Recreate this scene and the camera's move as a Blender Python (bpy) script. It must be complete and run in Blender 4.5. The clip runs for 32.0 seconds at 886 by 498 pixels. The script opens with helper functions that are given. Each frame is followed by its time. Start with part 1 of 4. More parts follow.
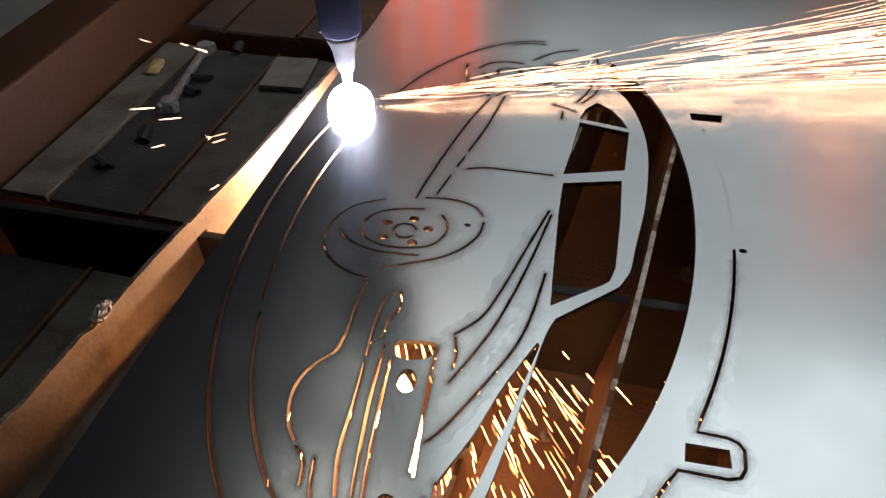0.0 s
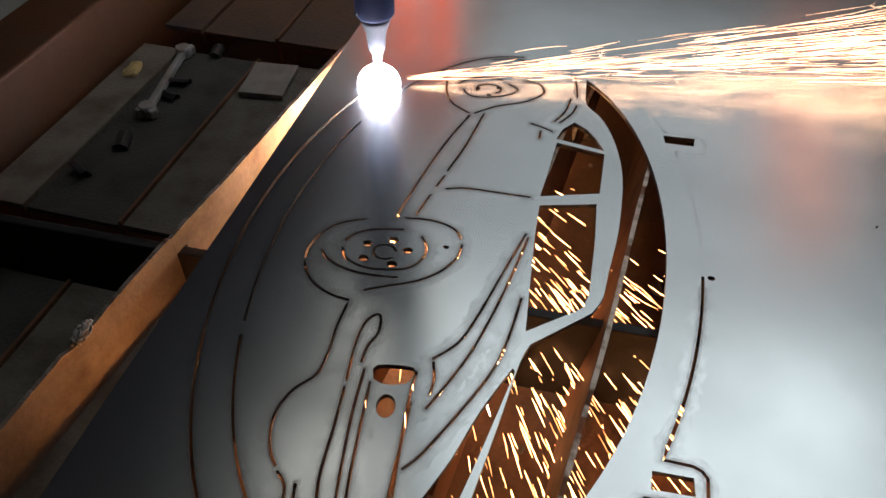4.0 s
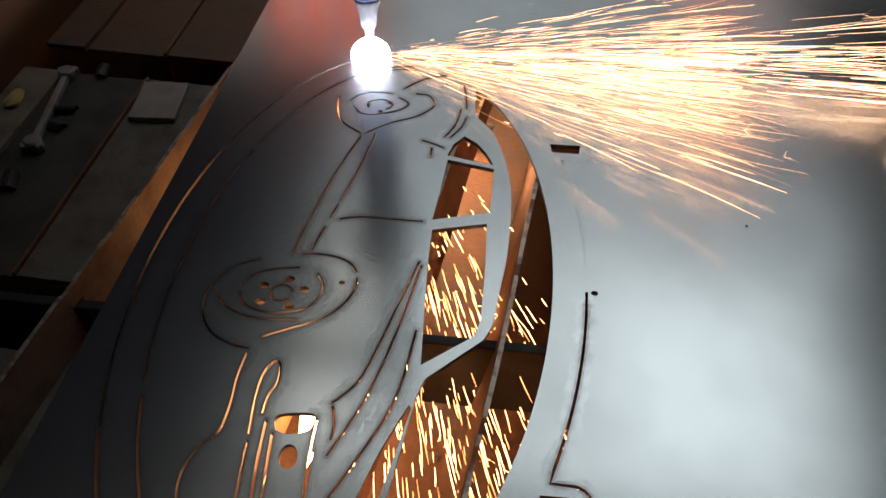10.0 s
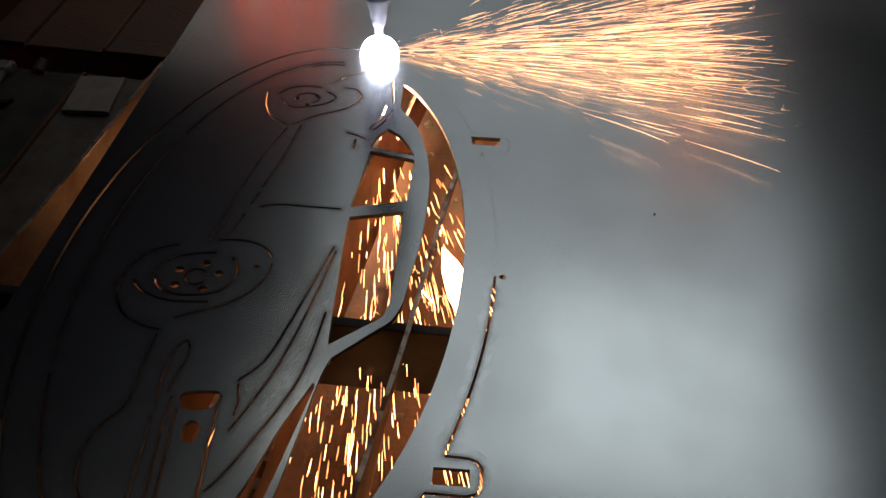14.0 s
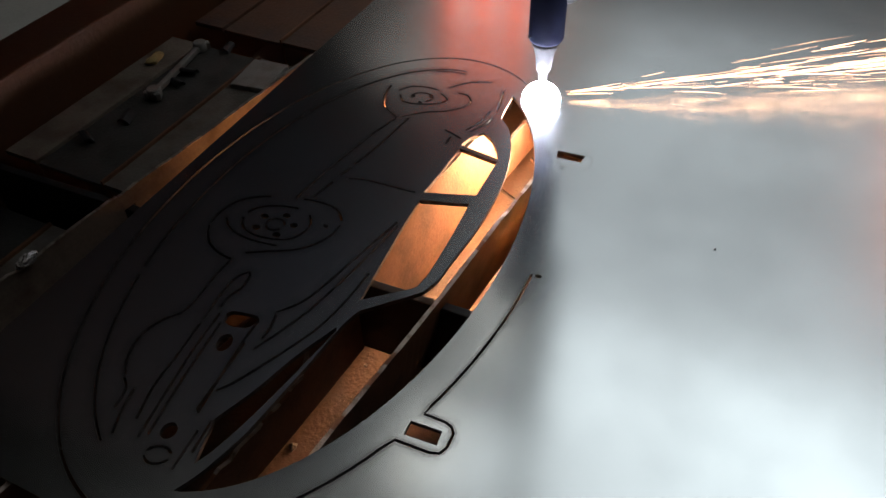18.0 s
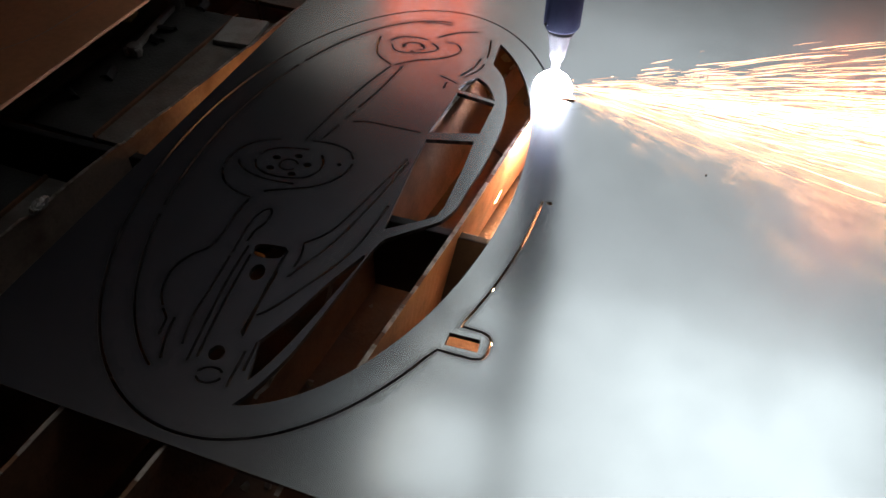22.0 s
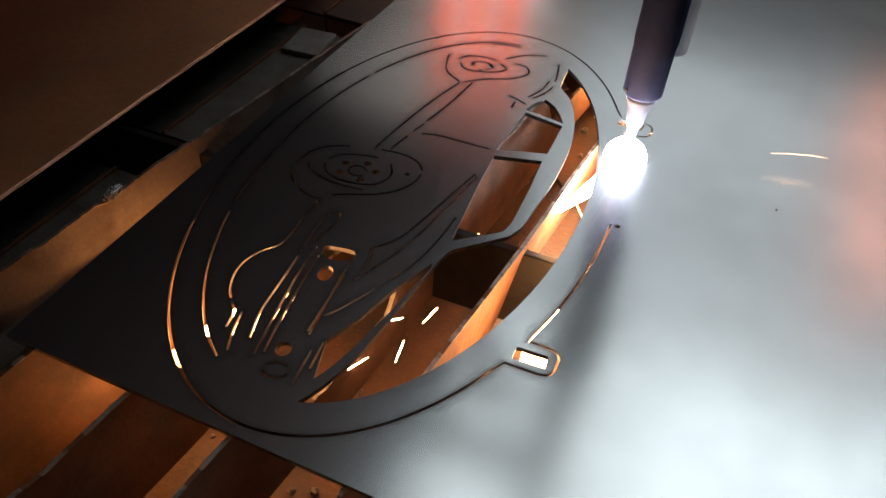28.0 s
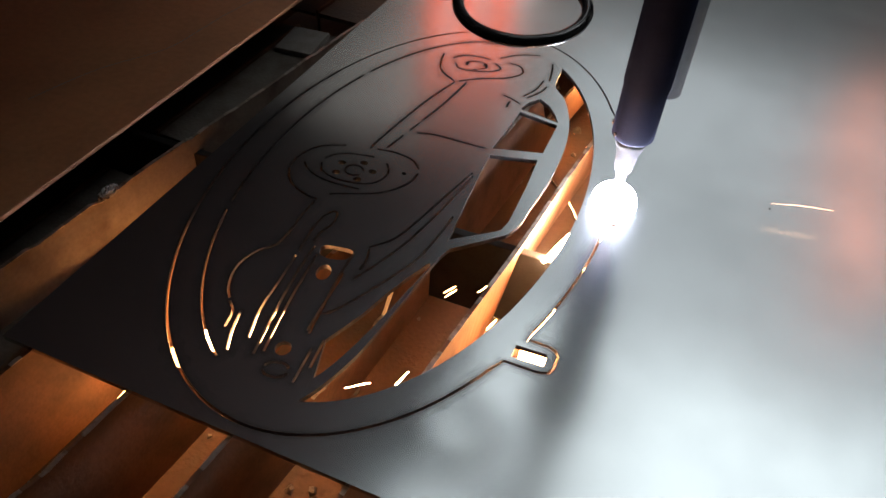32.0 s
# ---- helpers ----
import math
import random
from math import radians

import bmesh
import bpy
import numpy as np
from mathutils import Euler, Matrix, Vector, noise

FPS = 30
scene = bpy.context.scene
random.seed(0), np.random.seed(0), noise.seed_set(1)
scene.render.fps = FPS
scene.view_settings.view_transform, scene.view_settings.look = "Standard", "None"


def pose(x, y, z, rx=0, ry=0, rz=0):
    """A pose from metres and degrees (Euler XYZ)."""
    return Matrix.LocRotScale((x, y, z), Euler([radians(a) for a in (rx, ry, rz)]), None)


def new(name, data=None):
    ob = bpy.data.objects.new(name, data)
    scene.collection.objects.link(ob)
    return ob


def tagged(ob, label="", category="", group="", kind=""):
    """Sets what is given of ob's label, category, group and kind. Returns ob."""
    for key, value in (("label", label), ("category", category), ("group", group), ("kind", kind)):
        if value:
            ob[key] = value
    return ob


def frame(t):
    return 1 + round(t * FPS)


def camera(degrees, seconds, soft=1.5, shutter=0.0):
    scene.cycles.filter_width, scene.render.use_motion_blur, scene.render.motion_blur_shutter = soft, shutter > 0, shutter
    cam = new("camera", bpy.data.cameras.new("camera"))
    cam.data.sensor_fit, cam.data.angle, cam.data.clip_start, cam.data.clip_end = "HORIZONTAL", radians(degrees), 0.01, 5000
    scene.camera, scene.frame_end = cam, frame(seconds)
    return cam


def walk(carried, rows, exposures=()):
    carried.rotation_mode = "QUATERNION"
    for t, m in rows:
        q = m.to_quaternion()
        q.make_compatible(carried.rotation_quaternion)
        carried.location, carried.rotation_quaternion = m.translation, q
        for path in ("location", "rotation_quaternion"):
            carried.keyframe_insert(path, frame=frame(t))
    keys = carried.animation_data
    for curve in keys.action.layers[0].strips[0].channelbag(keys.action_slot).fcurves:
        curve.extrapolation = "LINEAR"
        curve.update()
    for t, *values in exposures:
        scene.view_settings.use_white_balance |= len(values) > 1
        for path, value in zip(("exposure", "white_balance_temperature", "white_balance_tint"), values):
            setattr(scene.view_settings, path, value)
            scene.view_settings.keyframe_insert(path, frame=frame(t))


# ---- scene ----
from mathutils import geometry

cam = camera(62.0, 32.0)
PATH = [
    (0, 0.2476, -0.0877, 0.3337, 46.61, 1.52, 14.80),
    (0.5, 0.2544, -0.0819, 0.3369, 46.85, 1.70, 14.98),
    (1, 0.2497, -0.0792, 0.3347, 46.81, 0.82, 15.50),
    (1.5, 0.2486, -0.0801, 0.3404, 47.31, 0.09, 15.34),
    (2, 0.2473, -0.0805, 0.3407, 47.49, -0.25, 15.02),
    (2.5, 0.2474, -0.0807, 0.3382, 47.41, -0.32, 14.68),
    (3, 0.2492, -0.0810, 0.3358, 47.43, -0.31, 14.49),
    (3.5, 0.2403, -0.0822, 0.3415, 46.68, -1.10, 14.24),
    (5.5, 0.2494, -0.0578, 0.4216, 41.89, 1.70, 11.75),
    (6, 0.2501, -0.0600, 0.4231, 41.81, 1.16, 11.38),
    (6.5, 0.2443, -0.0599, 0.4150, 41.31, -0.03, 11.39),
    (7, 0.2388, -0.0541, 0.4170, 40.28, -0.51, 10.97),
    (7.5, 0.2384, -0.0473, 0.4176, 40.19, -1.09, 10.26),
    (8, 0.2346, -0.0447, 0.4150, 40.15, -1.84, 10.25),
    (8.5, 0.2467, -0.0352, 0.4184, 40.41, -0.73, 8.68),
    (9, 0.2597, -0.0377, 0.4204, 40.92, -0.10, 7.70),
    (9.5, 0.2586, -0.0396, 0.4182, 40.78, -1.01, 7.63),
    (10, 0.2675, -0.0398, 0.4130, 41.25, -0.82, 7.44),
    (10.5, 0.2716, -0.0449, 0.4142, 41.58, -0.99, 7.03),
    (11, 0.2810, -0.0467, 0.4202, 41.65, -0.90, 6.69),
    (11.5, 0.2871, -0.0491, 0.4239, 41.58, -1.38, 6.24),
    (12, 0.2879, -0.0577, 0.4184, 41.91, -2.00, 6.47),
    (12.5, 0.2866, -0.0580, 0.4007, 42.27, -2.30, 6.45),
    (13, 0.2946, -0.0559, 0.4022, 41.83, -2.18, 6.02),
    (13.5, 0.3019, -0.0564, 0.4135, 41.65, -2.02, 5.58),
    (15.5, 0.3871, -0.0806, 0.3966, 44.69, -2.73, 19.21),
    (16, 0.3967, -0.0932, 0.3642, 44.67, -2.71, 24.14),
    (16.5, 0.4325, -0.0855, 0.3616, 45.48, -1.00, 24.57),
    (17, 0.4409, -0.0893, 0.3520, 47.11, -0.72, 23.68),
    (17.5, 0.4444, -0.0657, 0.4021, 44.97, 1.37, 23.58),
    (18, 0.4428, -0.0850, 0.4098, 45.65, 1.26, 24.75),
    (18.5, 0.4410, -0.0870, 0.4080, 43.85, 0.39, 26.44),
    (19, 0.4415, -0.0902, 0.4029, 42.98, 0.38, 25.79),
    (19.5, 0.4449, -0.0886, 0.4042, 41.83, -1.37, 27.70),
    (20, 0.4432, -0.0950, 0.4003, 42.64, -0.76, 25.82),
    (20.5, 0.4372, -0.0936, 0.4069, 41.35, -2.24, 26.24),
    (21, 0.4258, -0.1029, 0.4056, 41.35, -1.33, 23.54),
    (21.5, 0.4237, -0.1274, 0.4226, 41.65, -1.01, 22.26),
    (22, 0.3981, -0.1591, 0.3972, 44.69, -1.24, 19.46),
    (22.5, 0.3789, -0.1644, 0.3893, 48.97, -3.89, 22.07),
    (23, 0.3745, -0.1678, 0.3783, 49.15, -3.52, 22.39),
    (23.5, 0.3808, -0.1725, 0.3851, 49.13, -2.72, 22.33),
    (24, 0.3807, -0.1781, 0.3901, 48.12, -2.13, 22.40),
    (24.5, 0.3851, -0.1799, 0.3872, 48.00, -1.73, 22.95),
    (25, 0.3748, -0.1850, 0.3866, 48.09, -2.14, 22.63),
    (25.5, 0.3755, -0.1873, 0.3852, 48.38, -2.01, 23.41),
    (27.5, 0.3693, -0.1846, 0.3817, 47.65, -2.86, 23.28),
    (28, 0.3685, -0.1794, 0.3844, 46.92, -3.01, 23.45),
    (28.5, 0.3658, -0.1844, 0.3752, 47.24, -3.54, 23.53),
    (29, 0.3638, -0.1844, 0.3734, 46.78, -3.93, 23.64),
    (29.5, 0.3616, -0.1796, 0.3707, 46.76, -3.64, 23.08),
    (30, 0.3680, -0.1749, 0.3786, 46.58, -2.99, 22.71),
    (30.5, 0.3613, -0.1767, 0.3793, 47.06, -3.72, 22.17),
    (31, 0.3595, -0.1774, 0.3862, 46.47, -3.97, 22.06),
    (31.5, 0.3631, -0.1768, 0.3839, 46.46, -3.67, 22.52),
    (32, 0.3615, -0.1838, 0.3846, 46.93, -3.60, 22.63),
]
EXPOSURES = [(0.0, 0.12), (8.5, 0.12), (10.5, -0.1), (12.0, -0.35), (13.0, -0.6), (13.6, -0.6), (15.4, -0.2), (16.0, 0.28), (19.0, 0.45), (24.0, 0.55), (32.0, 0.5)]
walk(cam, [(t, pose(x, y, z, rx, ry, rz)) for t, x, y, z, rx, ry, rz in PATH], EXPOSURES)

# ---- world and light ----
world = bpy.data.worlds.new("world")
scene.world = world
world.use_nodes = True
bg = world.node_tree.nodes["Background"]
bg.inputs["Color"].default_value = (0.55, 0.65, 0.8, 1)
bg.inputs["Strength"].default_value = 0.02


# ---- materials ----
def material(name, base, rough, metal=0.0, vary=0.25, scale=30.0, fine=400.0, bump=0.15, second=None, coat=0.0, mask=(0.45, 0.7), grain=0.6):
    """A surface with two scales of noise in colour and gloss, and a fine relief."""
    m = bpy.data.materials.new(name)
    m.use_nodes = True
    nt = m.node_tree
    b = nt.nodes["Principled BSDF"]
    co = nt.nodes.new("ShaderNodeTexCoord")
    n1 = nt.nodes.new("ShaderNodeTexNoise")
    n1.inputs["Scale"].default_value, n1.inputs["Detail"].default_value = scale, 6.0
    n2 = nt.nodes.new("ShaderNodeTexNoise")
    n2.inputs["Scale"].default_value, n2.inputs["Detail"].default_value = fine, 3.0
    for n in (n1, n2):
        nt.links.new(co.outputs["Object"], n.inputs["Vector"])
    r1 = nt.nodes.new("ShaderNodeMapRange")
    r1.inputs["From Min"].default_value, r1.inputs["From Max"].default_value = mask
    nt.links.new(n1.outputs["Fac"], r1.inputs["Value"])
    mix = nt.nodes.new("ShaderNodeMix")
    mix.data_type = "RGBA"
    dark = second or tuple(c * (1 - vary) for c in base)
    mix.inputs["A"].default_value, mix.inputs["B"].default_value = (*base, 1), (*dark, 1)
    nt.links.new(r1.outputs["Result"], mix.inputs["Factor"])
    hsv = nt.nodes.new("ShaderNodeHueSaturation")
    r2 = nt.nodes.new("ShaderNodeMapRange")
    r2.inputs["To Min"].default_value, r2.inputs["To Max"].default_value = 1 - vary * grain, 1 + vary * grain
    nt.links.new(n2.outputs["Fac"], r2.inputs["Value"])
    nt.links.new(r2.outputs["Result"], hsv.inputs["Value"])
    nt.links.new(mix.outputs["Result"], hsv.inputs["Color"])
    nt.links.new(hsv.outputs["Color"], b.inputs["Base Color"])
    r3 = nt.nodes.new("ShaderNodeMapRange")
    r3.inputs["To Min"].default_value, r3.inputs["To Max"].default_value = rough * 0.78, min(1.0, rough * 1.22)
    nt.links.new(n1.outputs["Fac"], r3.inputs["Value"])
    nt.links.new(r3.outputs["Result"], b.inputs["Roughness"])
    b.inputs["Metallic"].default_value = metal
    b.inputs["Coat Weight"].default_value = coat
    bp = nt.nodes.new("ShaderNodeBump")
    bp.inputs["Strength"].default_value, bp.inputs["Distance"].default_value = bump, 0.002
    nt.links.new(n2.outputs["Fac"], bp.inputs["Height"])
    nt.links.new(bp.outputs["Normal"], b.inputs["Normal"])
    return m


def glowing(name, colour, strength, vary=0.0):
    """A thing that gives off light itself; vary spreads the strength from piece to piece."""
    m = bpy.data.materials.new(name)
    m.use_nodes = True
    nt = m.node_tree
    nt.nodes.clear()
    out = nt.nodes.new("ShaderNodeOutputMaterial")
    em = nt.nodes.new("ShaderNodeEmission")
    em.inputs["Color"].default_value, em.inputs["Strength"].default_value = (*colour, 1), strength
    if vary:
        geo = nt.nodes.new("ShaderNodeNewGeometry")
        mr = nt.nodes.new("ShaderNodeMapRange")
        mr.inputs["To Min"].default_value, mr.inputs["To Max"].default_value = strength * (1 - vary), strength * (1 + vary)
        nt.links.new(geo.outputs["Random Per Island"], mr.inputs["Value"])
        nt.links.new(mr.outputs["Result"], em.inputs["Strength"])
    nt.links.new(em.outputs["Emission"], out.inputs["Surface"])
    return m


PLATE = material("bare_steel_sheet", (0.49, 0.525, 0.54), 0.205, 1.0, 0.24, 7.0, 260.0, 0.003, mask=(0.38, 0.78), grain=0.12)
# steel that took more and more heat scale towards a cut
SCALED = [material("heat_tinted_steel", tuple(a + (b - a) * k for a, b in zip((0.49, 0.525, 0.54), (0.13, 0.115, 0.115))), 0.205 + 0.06 * k, 1.0, 0.24, 60.0, 420.0, 0.006, mask=(0.38, 0.78), grain=0.15) for k in (0.08, 0.17, 0.27, 0.39, 0.53, 0.70)]
EDGE = material("burnt_cut_edge", (0.045, 0.042, 0.042), 0.45, 0.5, 0.5, 90.0, 900.0, 0.4, (0.12, 0.10, 0.095))
RUST = material("rusty_slat_steel", (0.158, 0.074, 0.038), 0.75, 0.15, 0.45, 26.0, 300.0, 0.18, (0.082, 0.045, 0.028))
GREYRUST = material("grey_scaled_slat_steel", (0.21, 0.165, 0.135), 0.7, 0.2, 0.4, 26.0, 300.0, 0.18, (0.12, 0.085, 0.065))
TANK = material("rusty_tank_steel", (0.110, 0.058, 0.035), 0.85, 0.1, 0.4, 14.0, 220.0, 0.6, (0.07, 0.055, 0.05))
BLACK = material("blackened_bar", (0.022, 0.022, 0.024), 0.6, 0.4, 0.4, 40.0, 400.0, 0.12)
DUST = material("dusty_grey_steel", (0.115, 0.105, 0.090), 0.8, 0.1, 0.35, 26.0, 300.0, 0.4, (0.070, 0.056, 0.044))
LEDGE = material("rust_dusted_ledge", (0.17, 0.15, 0.12), 0.85, 0.05, 0.35, 20.0, 260.0, 0.5, (0.09, 0.065, 0.045))
DARKTRAY = material("dark_scaled_steel", (0.052, 0.053, 0.050), 0.7, 0.3, 0.4, 24.0, 300.0, 0.4)
WORNEDGE = material("worn_bright_slat_edge", (0.36, 0.31, 0.27), 0.45, 0.8, 0.4, 120.0, 500.0, 0.3, (0.13, 0.095, 0.07))
PALESTEEL = material("pale_scaled_steel", (0.24, 0.23, 0.215), 0.6, 0.3, 0.35, 60.0, 500.0, 0.4, (0.20, 0.18, 0.16))
PLATERUST = material("rust_brown_plate", (0.42, 0.19, 0.085), 0.62, 0.0, 0.35, 5.0, 140.0, 0.15, (0.25, 0.11, 0.052))
RAILPAINT = material("worn_red_brown_paint", (0.105, 0.038, 0.011), 0.7, 0.0, 0.3, 9.0, 180.0, 0.25, (0.10, 0.055, 0.035))
YELLOW = material("dull_yellow", (0.50, 0.36, 0.14), 0.7, 0.0, 0.3, 60.0, 400.0, 0.3)
NAVY = material("navy_torch_plastic", (0.012, 0.016, 0.042), 0.8, 0.0, 0.2, 40.0, 500.0, 0.1)
NAVY.node_tree.nodes["Principled BSDF"].inputs["Specular IOR Level"].default_value = 0.05
RUBBER = material("black_rubber", (0.02, 0.02, 0.022), 0.5, 0.0, 0.3, 40.0, 500.0, 0.1)
RUBBER.node_tree.nodes["Principled BSDF"].inputs["Specular IOR Level"].default_value = 0.1
# base tone kept dark to hold down the arc's glare on cap and nozzle
CAPMETAL = material("dark_cap_metal", (0.035, 0.032, 0.036), 0.75, 0.1, 0.12, 80.0, 600.0, 0.1)
TUBEGREY = material("grey_green_tube_plastic", (0.055, 0.062, 0.060), 0.6, 0.0, 0.2, 40.0, 500.0, 0.1)
GLOSSBLACK = material("glossy_black_cable", (0.018, 0.018, 0.020), 0.22, 0.0, 0.2, 40.0, 500.0, 0.05)
PALEALU = material("pale_brushed_aluminium", (0.70, 0.70, 0.70), 0.55, 0.3, 0.1, 30.0, 400.0, 0.05)
# tone of the added box that darkens the sheet's reflection
BLOCKER = material("blocker_violet_grey", (0.045, 0.042, 0.05), 0.6, 0.0, 0.2, 6.0, 200.0, 0.1)
CONCRETE = material("grey_concrete", (0.20, 0.20, 0.19), 0.85, 0.0, 0.25, 3.0, 80.0, 0.3)
WHITEWALL = material("pale_partition_paint", (0.68, 0.68, 0.67), 0.8, 0.0, 0.15, 2.0, 60.0, 0.2)
ROOFSHEET = material("dark_roof_sheet", (0.022, 0.022, 0.022), 0.8, 0.0, 0.2, 2.0, 60.0, 0.2)
DULLWALL = material("dull_workshop_paint", (0.16, 0.16, 0.155), 0.8, 0.0, 0.2, 2.0, 60.0, 0.2)
SLAG = material("grey_slag", (0.13, 0.12, 0.115), 0.8, 0.2, 0.5, 60.0, 400.0, 0.6, (0.25, 0.20, 0.16))
SKYPANE = glowing("daylit_roof_pane", (0.91, 0.97, 0.98), 1.68)
# fill panels added in the unseen roof to grade the sheet's reflections
DIMFILL = glowing("dim_fill_panel", (0.91, 0.95, 0.97), 0.62)
WARMFILL = glowing("warm_fill_panel", (1.0, 0.95, 0.86), 1.12)
WEAKFILL = glowing("weak_fill_panel", (1.0, 0.90, 0.82), 0.28)
GREYFILL = glowing("grey_fill_panel", (0.90, 0.95, 0.96), 1.3)
# salmon glow added for a band that the sheet mirrors
SALMONGLOW = glowing("salmon_reflection_glow", (1.0, 0.42, 0.31), 1.5)
# glow and orange filter added for red streaks that the sheet mirrors
STREAKGLOW = glowing("streak_glow_panel", (1.0, 0.95, 0.9), 2.5)
STRIP = bpy.data.materials.new("orange_streak_filter")
STRIP.use_nodes = True
STRIP.node_tree.nodes.clear()
strip_out = STRIP.node_tree.nodes.new("ShaderNodeOutputMaterial")
strip_tr = STRIP.node_tree.nodes.new("ShaderNodeBsdfTranslucent")
strip_tr.inputs["Color"].default_value = (0.93, 0.26, 0.07, 1)
STRIP.node_tree.links.new(strip_tr.outputs["BSDF"], strip_out.inputs["Surface"])
ARC = glowing("plasma_white", (0.80, 0.83, 1.0), 260.0)
JET = glowing("white_hot_jet", (1.0, 0.82, 0.66), 120.0)
SPARK = glowing("hot_spark", (1.0, 0.55, 0.33), 4.8, 0.85)
REDSPARK = glowing("cooler_spark", (1.0, 0.49, 0.245), 4.2, 0.9)
STREAMGLOW = glowing("molten_stream_orange", (1.0, 0.40, 0.11), 55.0, 0.7)
BLAZE = glowing("blazing_steel", (1.0, 0.56, 0.29), 760.0)
DROPLET = glowing("hot_droplet_orange", (1.0, 0.55, 0.25), 90.0)
# emission of the light bodies hidden under the sheet
HIDDENGLOW = glowing("hidden_orange_glow", (1.0, 0.46, 0.17), 42.0)
FAINTGLOW = glowing("hidden_faint_glow", (1.0, 0.42, 0.13), 9.0)
EMBER = glowing("falling_spark", (1.0, 0.40, 0.14), 15.0, 0.8)


# ---- building helpers ----
def mesh_of(name, bm, mats):
    me = bpy.data.meshes.new(name)
    bm.to_mesh(me)
    bm.free()
    for m in mats if isinstance(mats, (list, tuple)) else [mats]:
        me.materials.append(m)
    return me


def part(name, bm, mat, parent=None, label=""):
    ob = new(name, mesh_of(name, bm, mat))
    if parent:
        ob.parent = parent
    return tagged(ob, label) if label else ob


def box(bm, x0, y0, z0, x1, y1, z1, bevel=0.0, m=None):
    r = bmesh.ops.create_cube(bm, size=1.0, matrix=Matrix.LocRotScale(((x0 + x1) / 2, (y0 + y1) / 2, (z0 + z1) / 2), None, (x1 - x0, y1 - y0, z1 - z0)))
    if bevel:
        es = list({e for v in r["verts"] for e in v.link_edges})
        r = bmesh.ops.bevel(bm, geom=es, offset=bevel, segments=2, affect="EDGES", profile=0.5)
    if m:
        bmesh.ops.transform(bm, matrix=m, verts=r["verts"])
    return bm


def boxed(*a, **k):
    return box(bmesh.new(), *a, **k)


def lathe(profile, n=32):
    """A body turned about z from (radius, height) pairs."""
    bm = bmesh.new()
    rings = []
    for r, z in profile:
        rings.append([bm.verts.new((r * math.cos(2 * math.pi * i / n), r * math.sin(2 * math.pi * i / n), z)) for i in range(n)])
    for a, b in zip(rings, rings[1:]):
        for i in range(n):
            bm.faces.new((a[i], a[(i + 1) % n], b[(i + 1) % n], b[i]))
    bm.faces.new(rings[0][::-1])
    bm.faces.new(rings[-1])
    for f in bm.faces:
        f.smooth = len(f.verts) == 4
    return bm


def inside(loop, px, py):
    """Which of the points lie in a closed loop."""
    lx, ly = np.array(loop).T
    hit = np.zeros(len(px), bool)
    for xa, ya, xb, yb in zip(lx, ly, np.roll(lx, -1), np.roll(ly, -1)):
        if ya != yb:
            hit ^= ((ya > py) != (yb > py)) & (px < (xb - xa) * (py - ya) / (yb - ya) + xa)
    return hit


def cut_sheet(outline, holes, top, thick, regions=(), seams=(), bands=(), marks=(), sheared=False):
    """Flat pieces with holes: an outline less its inner loops, with burnt cut walls, one bmesh for each region;
    round the marks the steel carries a heat value that fades with distance;
    a sheared outline keeps bare sides."""
    pts, edges = [], []
    for lp in [outline, *holes, *seams, *bands]:
        b0 = len(pts)
        pts += [Vector(p) for p in lp]
        edges += [(b0 + i, b0 + (i + 1) % len(lp)) for i in range(len(lp))]
    vs, _, fs, *_ = geometry.delaunay_2d_cdt(pts, edges, [], 0, 1e-6)
    mid = np.array([[sum(vs[i][k] for i in f) / len(f) for k in (0, 1)] for f in fs])
    keep = inside(outline, mid[:, 0], mid[:, 1])
    for h in holes:
        lx, ly = np.array(h).T
        near = np.where((mid[:, 0] > lx.min()) & (mid[:, 0] < lx.max()) & (mid[:, 1] > ly.min()) & (mid[:, 1] < ly.max()))[0]
        keep[near[inside(h, mid[near, 0], mid[near, 1])]] = False
    heat = np.zeros(len(vs))
    if marks:
        line = np.array(marks)
        for i, v in enumerate(vs):
            d = math.sqrt(((line - (v.x, v.y)) ** 2).sum(1).min())
            heat[i] = 0.55 * math.exp(-max(0.0, d - 0.001) / 0.0013) + 0.34 * max(0.0, 1 - d / 0.0098)
    which = np.array([next((k for k, r in enumerate(regions) if r(*m)), 0) for m in mid])
    out = []
    for k in range(max(1, len(regions))):
        bm = bmesh.new()
        up, dn, count, solid = {}, {}, {}, {}
        for f, ok, w in zip(fs, keep, which):
            if not ok:
                continue
            for i, j in zip(f, f[1:] + f[:1]):
                solid[min(i, j), max(i, j)] = solid.get((min(i, j), max(i, j)), 0) + 1
            if w != k:
                continue
            for i in f:
                if i not in up:
                    up[i] = bm.verts.new((vs[i].x, vs[i].y, top))
                    dn[i] = bm.verts.new((vs[i].x, vs[i].y, top - thick))
            level = min(len(SCALED), int(7.4 * sum(heat[i] for i in f) / len(f) + 0.35)) if marks else 0
            bm.faces.new([up[i] for i in f]).material_index = level + 1 if level else 0
            bm.faces.new([dn[i] for i in reversed(f)])
            for i, j in zip(f, f[1:] + f[:1]):
                count[i, j] = True
        for i, j in count:
            if solid[min(i, j), max(i, j)] == 1:
                q = bm.faces.new((up[j], up[i], dn[i], dn[j]))
                q.material_index = 0 if sheared and any(abs(vs[i][a] - p[a]) < 1e-5 and abs(vs[j][a] - p[a]) < 1e-5 for a in (0, 1) for p in (outline[0], outline[2])) else 1
        out.append(bm)
    return out


